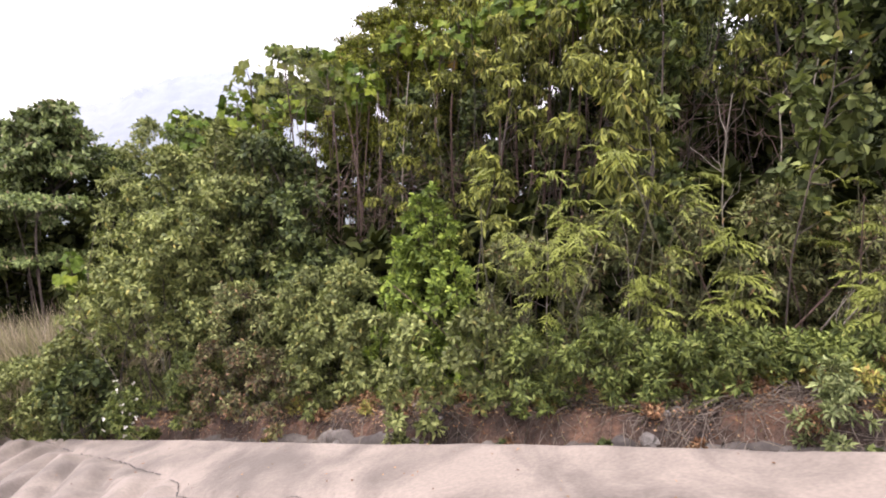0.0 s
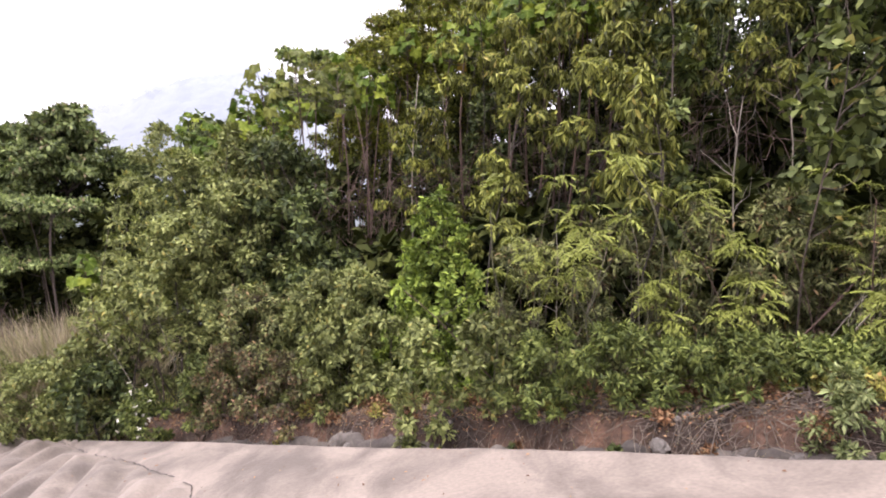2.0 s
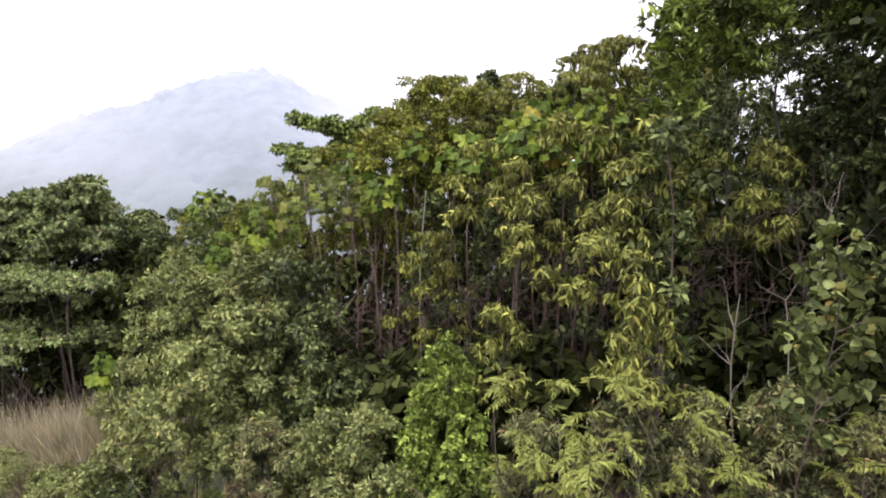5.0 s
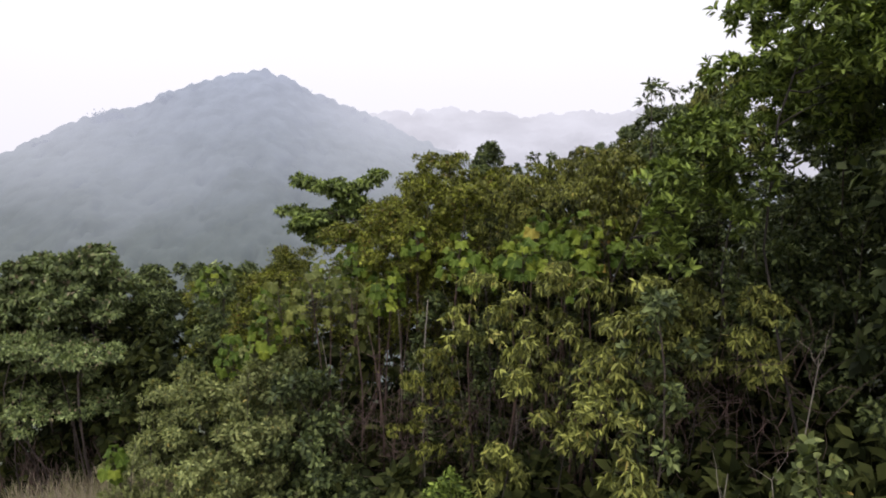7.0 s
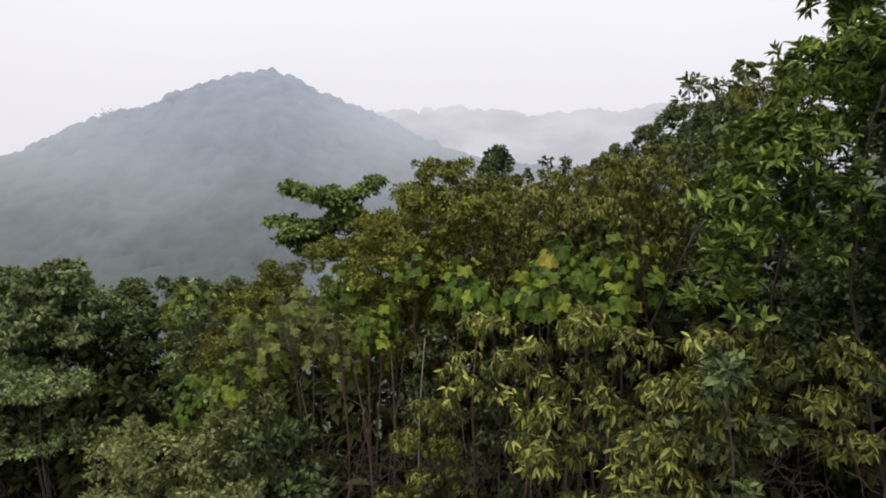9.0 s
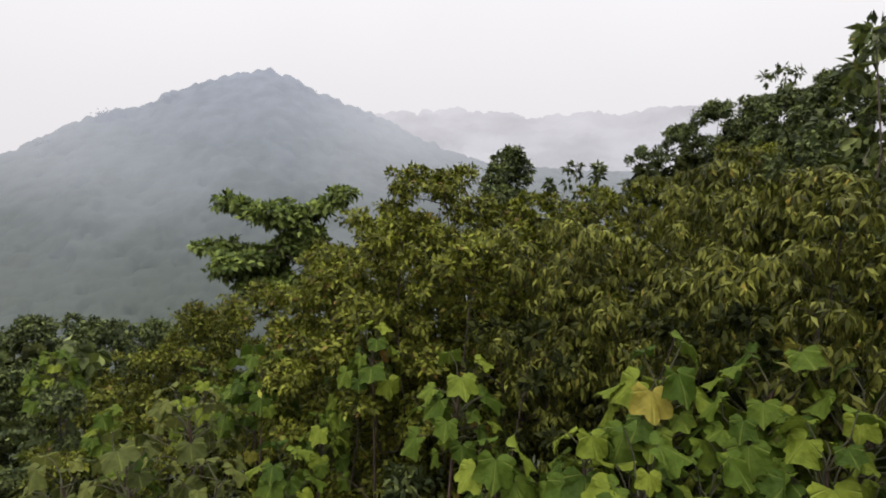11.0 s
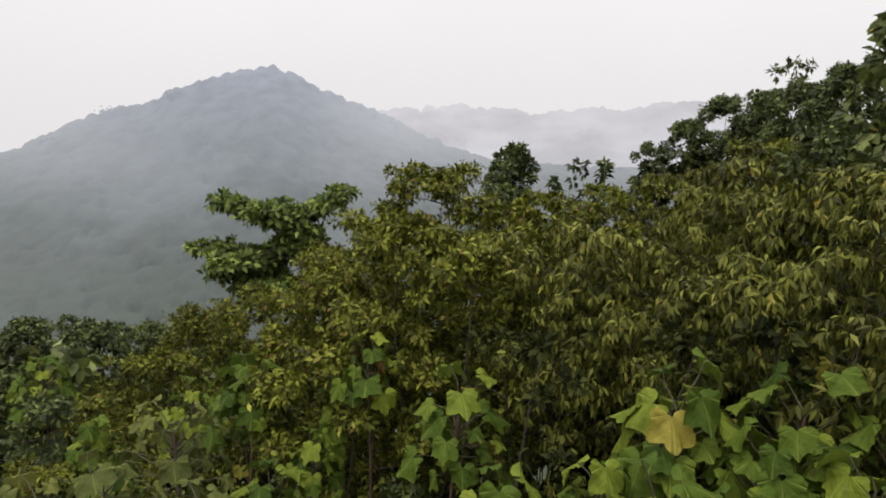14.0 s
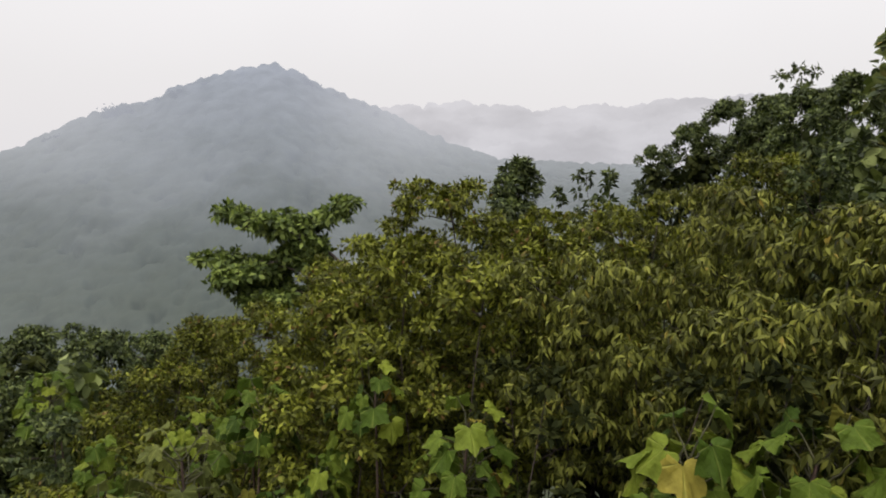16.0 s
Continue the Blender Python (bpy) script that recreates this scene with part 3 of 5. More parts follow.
def hill_mesh(name, az0, az1, step, r0, r1, rows, elev, lump, mat, seed, foot):
    az = np.radians(np.arange(az0, az1, step))
    q = np.linspace(0, 1, rows)
    A, Q = np.meshgrid(az, q, indexing="ij")
    R = r0 + (r1 - r0) * Q + 14 * (fbm(A * 14, Q * 5, seed + 7) - 0.5)
    crest = 4.75 + r1 * np.tan(np.radians(elev(np.degrees(A))))
    rise = Q ** 1.25
    gul = 12 * (fbm(A * 9, Q * 2.0, seed + 3) - 0.5) * np.sin(np.pi * Q)
    Zs = foot + (crest - foot) * rise + gul
    px_, py_ = R * np.sin(A), R * np.cos(A)
    crown = 0.75 * domes(px_ / lump, py_ / lump, seed) + 0.35 * fbm(px_ / lump * 2, py_ / lump * 2, seed, 3)
    Zs = Zs + lump * 1.3 * (crown - 0.6) + lump * 1.5 * np.clip(fbm(px_ / lump / 2.2, py_ / lump / 2.2, seed + 11, 2) - 0.70, 0, 1)
    v = np.stack([px_, py_, Zs], -1).reshape(-1, 3)
    a, b = A.shape
    k = (np.arange(a - 1)[:, None] * b + np.arange(b - 1)[None]).ravel()
    return quad_mesh(name, v, np.stack([k, k + b, k + b + 1, k + 1], -1), mat, True)


def hump(a):
    """Height of the near hill's crest, in degrees, by compass angle."""
    at_ = [-70, -45, -36.7, -34.4, -32.5, -30.5, -29.0, -27.1, -26.0, -22.2, -18.9, -16.5, -14.6, -12.2, -9.1, -7.6, -5.0, -2.3, 4, 40]
    up_ = [-9, -4.6, -0.8, 0.3, 1.35, 2.2, 2.75, 3.1, 3.8, 5.35, 6.35, 6.65, 6.1, 4.75, 3.8, 3.2, 2.0, 0.6, -1.6, -3.0]
    return np.interp(a, at_, up_) + 0.22 * (fbm(a * 1.1, a * 0 + 4.0, 71, 3) - 0.5)


def far_ridge(a):
    """The same for the pale ridge behind it, which sinks away behind the hill."""
    at_ = [-70, -30, -14, -5.6, 0.2, 5.6, 8.2, 12.8, 15.3, 18.2, 25.8, 60]
    up_ = [-2.0, -1.5, 2.2, 3.3, 3.6, 3.25, 2.8, 3.45, 3.0, 3.65, 4.0, 4.6]
    return np.interp(a, at_, up_) + 0.12 * (fbm(a * 0.7, a * 0 + 8.0, 72, 3) - 0.5)


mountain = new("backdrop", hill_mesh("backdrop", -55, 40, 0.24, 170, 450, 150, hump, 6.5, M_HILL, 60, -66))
tagged(mountain, "steep wooded hill, grey-blue mist painted on as glowing colour", "backdrop", kind="structure")
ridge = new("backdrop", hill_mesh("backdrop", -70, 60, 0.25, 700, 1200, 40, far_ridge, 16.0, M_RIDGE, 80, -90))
tagged(ridge, "far pale ridge, mist painted on as glowing colour", "backdrop", kind="structure")


# trees that break the crest line of the near hill
_cr = np.random.default_rng(77)
crest_parts = []
for k in range(60):
    a = _cr.uniform(-40, -4)
    if k < 10:
        a = -29.4 + _cr.normal() * 0.55
    rr = 446 - 14 * _cr.random()
    zz = 4.75 + 450 * math.tan(radians(float(hump(np.array(a))))) - 5 - 1.5 * _cr.random()
    c = np.array([rr * math.sin(radians(a)), rr * math.cos(radians(a)), zz])
    tall = _cr.uniform(4.5, 7.5) if k < 10 else _cr.uniform(1.5, 4.5)
    m = 70
    at = c + _cr.normal(size=(m, 3)) * np.array([1.6, 1.6, 0.9]) * tall / 5 + np.array([0, 0, tall * 0.8])
    crest_parts.append(stamp(RHOMB, at, unit(_cr.normal(size=(m, 3))), unit(_cr.normal(size=(m, 3))), np.full(m, 1.3), np.full(m, 0.8)))
    crest_parts.append((lambda vf: (vf[0], vf[1]))(tube([c, c + np.array([0, 0, tall])], [0.25, 0.1], 4)))
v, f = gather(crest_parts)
# Crest trees share the hill's glowing mist colour.
tagged(new("far_trees", quad_mesh("far_trees", v, f, M_HILL)), "little trees along the hill's crest, mist painted on as glowing colour", "far trees", kind="stuff")


# ---------------------------------------------------------------- plants
# shape, leaf length, leaf width share, leaves per tuft, tuft size, droop, cover, crown base share, lobes, stems, stem radius, flatness, leaf, bark
SPECIES = {
    "small": (RHOMB, 0.054, 0.25, 12, 0.04, 0.15, 1.9, 0.0, 7, 6, 0.006, 1.0, M_SMALL, M_TWIG),
    "pale": (RHOMB, 0.045, 0.28, 12, 0.06, 0.15, 2.0, 0.0, 5, 5, 0.005, 1.0, M_PALE, M_TWIG),
    "twiggy": (RHOMB, 0.065, 0.27, 10, 0.07, 0.3, 1.6, 0.05, 8, 9, 0.008, 0.8, M_TWIGGY, M_REDBARK),
    "bright": (OVATE, 0.065, 0.46, 11, 0.07, 0.2, 2.1, 0.0, 10, 3, 0.014, 1.0, M_BRIGHT, M_BARK),
    "yshrub": (RHOMB, 0.056, 0.42, 12, 0.07, 0.2, 1.9, 0.0, 8, 5, 0.008, 0.65, M_YSHRUB, M_TWIG),
    "dry": (RHOMB, 0.048, 0.36, 9, 0.07, 0.2, 1.15, 0.0, 7, 9, 0.006, 0.8, M_DRY, M_REDBARK),
    "flower": (RHOMB, 0.05, 0.45, 11, 0.06, 0.2, 2.2, 0.0, 5, 5, 0.005, 1.0, M_SMALL, M_TWIG),
    "fine": (RHOMB, 0.066, 0.42, 12, 0.08, 0.3, 1.75, 0.45, 9, 2, 0.020, 0.62, M_FINE, M_BARK),
    "olive": (RHOMB, 0.075, 0.42, 11, 0.10, 0.3, 1.7, 0.42, 9, 3, 0.014, 0.58, M_YSHRUB, M_BARK),
    # leaf colour carries the shade of the understorey
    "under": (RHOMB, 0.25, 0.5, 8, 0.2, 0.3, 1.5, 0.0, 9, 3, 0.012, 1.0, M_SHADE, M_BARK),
    "dark": (RHOMB, 0.09, 0.46, 10, 0.12, 0.3, 1.8, 0.30, 9, 2, 0.022, 0.72, M_DARK, M_BARK),
    "layer": (RHOMB, 0.13, 0.50, 10, 0.08, 0.45, 2.6, 0.35, 9, 1, 0.06, 0.32, M_LAYER, M_BARK),
    "tiered": (RHOMB, 0.13, 0.48, 10, 0.10, 0.4, 1.9, 0.35, 9, 1, 0.06, 0.32, M_HEDGE, M_BARK),
    "hedge": (RHOMB, 0.09, 0.50, 9, 0.10, 0.3, 2.0, 0.0, 12, 4, 0.022, 0.45, M_HEDGE, M_BARK),
    "droop": (HANG, 0.088, 0.29, 9, 0.03, 1.25, 1.35, 0.5, 11, 1, 0.015, 0.55, M_DROOP, M_DARKBARK),
    "broad": (HANG, 0.19, 0.72, 6, 0.14, 0.7, 1.5, 0.55, 8, 3, 0.030, 0.8, M_BROAD, M_PALEBARK),
    "round": (OVATE, 0.08, 0.80, 8, 0.09, 0.5, 1.7, 0.55, 8, 1, 0.014, 0.8, M_BROAD, M_BARK),
    "tip": (OVATE, 0.105, 0.33, 12, 0.05, -0.25, 1.9, 0.79, 12, 1, 0.026, 0.8, M_TIP, M_DARKBARK),
    "sparse": (RHOMB, 0.12, 0.45, 9, 0.14, 0.4, 1.0, 0.60, 8, 2, 0.018, 0.7, M_DARK, M_BARK),
    "weed_small": (RHOMB, 0.032, 0.6, 8, 0.03, 0.1, 1.8, 0.0, 4, 3, 0.002, 0.8, M_SMALL, M_TWIG),
    "weed_dry": (RHOMB, 0.04, 0.3, 8, 0.03, 0.2, 1.2, 0.0, 4, 5, 0.002, 0.8, M_LITTER, M_REDBARK),
    "weed_pale": (RHOMB, 0.035, 0.5, 8, 0.03, 0.1, 1.6, 0.0, 4, 3, 0.002, 0.8, M_YSHRUB, M_TWIG),
    # same shade-darkened leaf on young trees
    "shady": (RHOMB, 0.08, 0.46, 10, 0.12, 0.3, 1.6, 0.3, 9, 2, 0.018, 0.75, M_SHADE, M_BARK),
    # light-blocking trees, added right of the view
    "edge": (RHOMB, 0.19, 0.5, 10, 0.16, 0.3, 1.8, 0.35, 11, 2, 0.03, 0.8, M_DARK, M_BARK),
    "weed_gold": (RHOMB, 0.04, 0.35, 8, 0.03, 0.2, 1.3, 0.0, 5, 4, 0.002, 0.7, M_GOLD, M_TWIG),
    "creeper": (OVATE, 0.045, 0.75, 7, 0.04, 0.1, 1.6, 0.0, 5, 3, 0.002, 0.6, M_DARK, M_TWIG),
    "tallc": (RHOMB, 0.095, 0.38, 10, 0.12, 0.2, 3.0, 0.60, 16, 2, 0.026, 1.0, M_DARK, M_BARK),
}
TAGS = {
    "small": ("shrub", "low bushy shrub with narrow mid-green leaves on the bank", "shrub"),
    "pale": ("weed", "pale green leafy weed beside the ditch", "weed"),
    "twiggy": ("bush", "twiggy olive-green bush with many thin bare stems", "bush"),
    "pinnate": ("sapling", "slender sapling with light yellow-green feathered leaves", "sapling"),
    "bright": ("bush", "dense upright bush with fresh bright green leaves", "bush"),
    "yshrub": ("shrub", "spreading yellowish-green shrub on the slope", "shrub"),
    "dry": ("bush", "half-dead brownish bush with thin reddish twigs", "bush"),
    "flower": ("flowering_shrub", "small green shrub with white flowers at the slab's edge", "shrub"),
    "fine": ("tree", "small tree with fine olive and rusty foliage", "tree"),
    "dark": ("tree", "dark green leafy tree in the thicket", "tree"),
    "olive": ("bushy_tree", "bushy young tree with light olive-green foliage", "tree"),
    "under": ("undergrowth_shrub", "dark leafy undergrowth shrub in the shade", "shrub"),
    "layer": ("layered_tree", "deep green tree with flat spreading tiers of leaves", "tree"),
    "tiered": ("layered_tree", "dull dark green tree with dense spreading tiers", "tree"),
    "hedge": ("creeper_thicket", "dark creeper-covered thicket with flat tops", "thicket"),
    "droop": ("young_tree", "young tree with drooping yellow-green pointed leaves", "tree"),
    "broad": ("broadleaf_tree", "slim pale-stemmed tree with large soft broad leaves", "tree"),
    "round": ("young_tree", "young tree with rounded pale green leaves", "tree"),
    "tip": ("evergreen_tree", "tall tree with glossy bright green upright leaf tufts", "tree"),
    "sparse": ("thin_tree", "thin open tree with see-through foliage against the sky", "tree"),
    "tallc": ("tree", "bushy dark green tree standing above its neighbours", "tree"),
    "weed_small": ("weed", "tiny green round-leaved weed in the ditch earth", "weed"),
    "weed_dry": ("weed", "withered brown weed on the ditch bank", "weed"),
    "weed_pale": ("weed", "small yellowish-green seedling on the bank", "weed"),
    "shady": ("tree", "young tree with dull dark leaves below the canopy", "tree"),
    "edge": ("shading_tree", "tall dark leafy tree at the forest's edge", "tree"),
    "weed_gold": ("weed", "low yellowish weed spreading over the bank", "weed"),
    "creeper": ("creeper", "low creeper with rounded dark green leaves", "creeper"),
    "lobed_tree": ("large_leaved_tree", "slim young tree with hanging dull green lobed leaves", "tree"),
    "lobed": ("large_leaved_plant", "tall plant with big lobed soft green leaves", "plant"),
}


def seed_at(x, y):
    return 1000 + int(abs(x) * 733 + abs(y) * 1291)


def crown_lobes(rng, height, r, base, n, flat):
    """Uneven clumps that together fill the crown."""
    lo = height * base
    lobes = []
    n = int(n * 2.6)
    for k in range(n):
        ang = 2.4 * k + rng.uniform(-0.6, 0.6)
        level = (k + rng.uniform(0.1, 0.9)) / n
        girth = math.sin(math.pi * min(1.0, 0.22 + 0.70 * level)) ** 0.7
        reach = r * girth * rng.uniform(0.35, 0.98)
        size = r * rng.uniform(0.17, 0.34)
        tall = size * flat * rng.uniform(0.8, 1.2)
        z = min(lo + level * (height - lo), height - tall * 0.8)
        lobes.append((np.array([reach * math.cos(ang), reach * math.sin(ang), max(z, tall * 0.5)]), np.array([size, size, tall])))
    size = r * 0.34
    tall = size * max(flat, 0.6)
    lobes.append((np.array([rng.uniform(-.25, .25) * r, rng.uniform(-.25, .25) * r, height - tall]), np.array([size, size, tall])))
    return lobes


def cone_lobes(rng, height, r, n):
    """A leafy cone of many upright tufts, widest low down."""
    lobes = []
    for k in range(n):
        level = 1 - (1 - (k + rng.random()) / n) ** 0.62
        girth = r * (1.0 - 0.78 * level) * (0.75 + 0.5 * rng.random())
        ang = 2.4 * k + rng.uniform(-.4, .4)
        size = r * rng.uniform(0.17, 0.27) * (1.1 - 0.35 * level)
        lobes.append((np.array([girth * math.cos(ang), girth * math.sin(ang), max(size, level * (height - size))]), np.array([size, size, size * 0.85])))
    lobes.append((np.array([0.0, 0.0, height - r * 0.2]), np.array([r * 0.13, r * 0.13, r * 0.22])))
    return lobes


def tuft_lobes(rng, height, r, base, depth):
    """Separate small umbrellas of leaves at the ends of the branches, dark gaps between them."""
    lo = max(height * base, height - depth)
    n = max(7, int((7.5 if depth < 1 else 14) * (r / 0.5) ** 1.6 * (height - lo) / 1.4))
    lobes = []
    for k in range(n):
        ang = 2.4 * k + rng.uniform(-0.7, 0.7)
        level = (k + rng.uniform(0, 1)) / n
        reach = r * (1.05 - 0.55 * level) * rng.uniform(0.3, 1.0)
        size = rng.uniform(0.13, 0.25)
        z = lo + level * (height - lo) - 0.1 + rng.uniform(-.12, .08)
        lobes.append((np.array([reach * math.cos(ang), reach * math.sin(ang), min(z, height - size * 0.6)]), np.array([size, size, size * 0.62])))
    lobes.append((np.array([0.0, 0.0, height - 0.14]), np.array([0.2, 0.2, 0.14])))
    return lobes


def arm_lobes(rng, height, r, arms, thick):
    """Level arms in storeys, each a flat spray that widens outwards, with open air between: drop, heading in degrees, reach, rise of the tip."""
    lobes = []
    for drop, heading, share, rise in arms:
        ang, reach, z = radians(heading), r * share, height - 0.14 - drop * r
        for q in np.arange(0.22, 1.01, 0.13):
            far = reach * q
            size = (0.14 + 0.14 * math.sin(math.pi * min(1.0, q * 0.85))) * r ** 0.5 * rng.uniform(0.8, 1.2)
            side = rng.uniform(-.10, .10) * r
            c = np.array([far * math.cos(ang) - side * math.sin(ang), far * math.sin(ang) + side * math.cos(ang), z + rise * q * q * r + rng.uniform(-.05, .05) * r])
            lobes.append((c, np.array([size, size, thick * rng.uniform(0.8, 1.2)])))
    lobes.append((np.array([0, 0, height - 0.12]), np.array([r * 0.16, r * 0.16, thick])))
    return lobes


SPREAD_ARMS = [(0.10, 174, 0.82, 0.12), (0.20, 6, 0.86, 0.40), (0.16, 262, 0.36, 0.06), (0.20, 95, 0.40, 0.05), (0.46, 345, 0.46, 0.12),
               (0.66, 182, 1.10, 0.08), (0.72, 205, 0.84, 0.0), (0.64, 352, 0.48, 0.10), (0.74, 130, 0.62, 0.0), (0.94, 174, 0.86, -0.02), (1.10, 178, 0.56, -0.04),
               (1.04, 250, 0.58, 0.0), (1.08, 20, 0.7, 0.04), (1.12, 110, 0.6, 0.0)]
STOREY_ARMS = [(0.28 * k + 0.06 * (j % 3), 67 * k + 360 * j / (4 + k) + 13 * j, (0.45 + 0.16 * k) * (0.85 + 0.1 * (j % 4)), 0.05 - 0.04 * (j % 3)) for k in range(5) for j in range(4 + k)]


def shelf_lobes(rng, height, r):
    """A creeper lying over branches as a level sheet, with a few strands hanging from it."""
    lobes = []
    for k in range(int(34 * r)):
        ang, far = rng.uniform(0, 6.28), r * math.sqrt(rng.random())
        size = rng.uniform(0.16, 0.30)
        drop = 0.0 if k % 6 else rng.uniform(0.15, 0.45)
        lobes.append((np.array([far * math.cos(ang), far * math.sin(ang) * 0.8, height - 0.12 - drop + rng.uniform(-.06, .06)]), np.array([size, size, 0.085])))
    lobes.append((np.array([0.0, 0.0, height - 0.1]), np.array([0.25, 0.25, 0.09])))
    return lobes


def shoots(rng, lobes, area_leaf, per, cover, rise):
    """Curved shoots out of each clump: start, end and sag of every one."""
    a, b = [], []
    for c, s in lobes:
        area = 4 * math.pi * ((s[0] * s[1] + 2 * s[0] * s[2]) / 3)
        n = max(3, int(cover * 0.62 * area / (area_leaf * per)))
        d = unit(rng.normal(size=(n, 3)) + np.array([0, 0, rise]))
        far = 0.62 + 0.45 * rng.random((n, 1)) + 0.40 * (rng.random((n, 1)) < 0.06)
        a.append(c + d * s * 0.12)
        b.append(c + d * s * far)
    return np.concatenate(a), np.concatenate(b)


def leaf_cloud(rng, spec, a, b, start):
    """Leaves set along the outer part of every shoot."""
    shape, length, width, per, spread, droop = spec[:6]
    n = len(a)
    k = np.repeat(np.arange(n), per)
    s = start + (1 - start) * np.tile((np.arange(per) + 0.5) / per, n)[:, None]
    axis = unit(b - a)[k]
    turn = unit(np.cross(axis, rng.normal(size=(len(k), 3))))
    sag = np.array([0, 0, -0.25]) * (np.linalg.norm(b - a, axis=1)[k][:, None] * s * s * max(droop, 0))
    pos = a[k] + (b - a)[k] * s + sag + turn * (spread * 0.35 * rng.random((len(k), 1)))
    way = unit(axis * rng.uniform(0.2, 0.9, (len(k), 1)) + turn + np.array([0, 0, -droop]) * rng.uniform(0.5, 1.3, (len(k), 1)))
    up = unit(np.array([0, 0, 0.75]) + 0.38 * rng.normal(size=(len(k), 3)) + 0.75 * axis * np.array([1.0, 1.0, 0.5]))
    size = length * rng.uniform(0.6, 1.2, len(k))
    wide = width * rng.uniform(0.85, 1.15, len(k))
    return stamp(shape, pos, way, up, size, wide)


def stems_of(root, rng, lobes, n_stems, radius, height, base, bark, r):
    """Trunks from the ground, a limb to each clump."""
    feet = []
    for k in range(n_stems):
        ang = rng.uniform(0, 6.28)
        foot = np.array([math.cos(ang), math.sin(ang), 0]) * (0.0 if n_stems == 1 else min(0.25, r * 0.35) * rng.random())
        tops = lobes[-1][0] if k == 0 else lobes[(k * 2) % len(lobes)][0]
        line = bent(foot + np.array([0, 0, -0.15]), tops, rng, 0.06, 7)
        rad = radius * min(1.0, 0.35 + r * 0.7) * np.linspace(1.0, 0.35, 7) * rng.uniform(0.75, 1.1)
        v, f = tube(line, rad, 6)
        feet.append((line, child("trunk" if radius > 0.02 else "stem", quad_mesh("trunk", v, f, bark, True), root)))
    for k, (c, s) in enumerate(lobes[:-1] if n_stems < 5 else []):
        if k % (2 if len(lobes) < 12 else 5):
            continue
        line, trunk = feet[k % len(feet)]
        reach = math.hypot(c[0], c[1])
        z = min(max(c[2] - 0.45 * reach - 0.05, 0.25 * c[2]), line[-1, 2] * 0.97)
        o = np.array([np.interp(z, line[:, 2], line[:, q]) for q in range(3)])
        w = bent(o, c, rng, 0.10, 4)
        v, f = tube(w, radius * np.linspace(0.38, 0.12, 4), 4)
        child("limb", quad_mesh("limb", v, f, bark, True), trunk)


def twigs_of(root, rng, a, b, radius, bark, share):
    pick = np.flatnonzero(rng.random(len(a)) < share)
    if len(pick):
        p, q = a[pick], b[pick]
        d = unit(q - p)
        x = unit(np.cross(d, np.array([0.3, 0.2, 1.0])))
        y = np.cross(d, x)
        rings = []
        for base_, rad in ((p, radius), ((p + q) / 2 + np.array([0, 0, 0.01]), radius * 0.7), (q, radius * 0.35)):
            for ang in (0.0, 2.094, 4.189):
                rings.append(base_ + (x * math.cos(ang) + y * math.sin(ang)) * rad)
        v = np.stack(rings, 1)
        f = np.array([(r * 3 + k, r * 3 + (k + 1) % 3, r * 3 + 3 + (k + 1) % 3, r * 3 + 3 + k) for r in (0, 1) for k in range(3)])
        f = (np.arange(len(pick)) * 9)[:, None, None] + f[None]
        tagged(child("twig", quad_mesh("twig", v.reshape(-1, 3), f.reshape(-1, 4), bark), root), kind="stuff")


def start_plant(kind, x, y):
    name, label, category = TAGS[kind]
    root = new(name)
    root.empty_display_size = 0.2
    root.location = (x, y, float(ground_z(x, y)))
    tagged(root, label, category, label.split(" with ")[0] + " group")
    return root


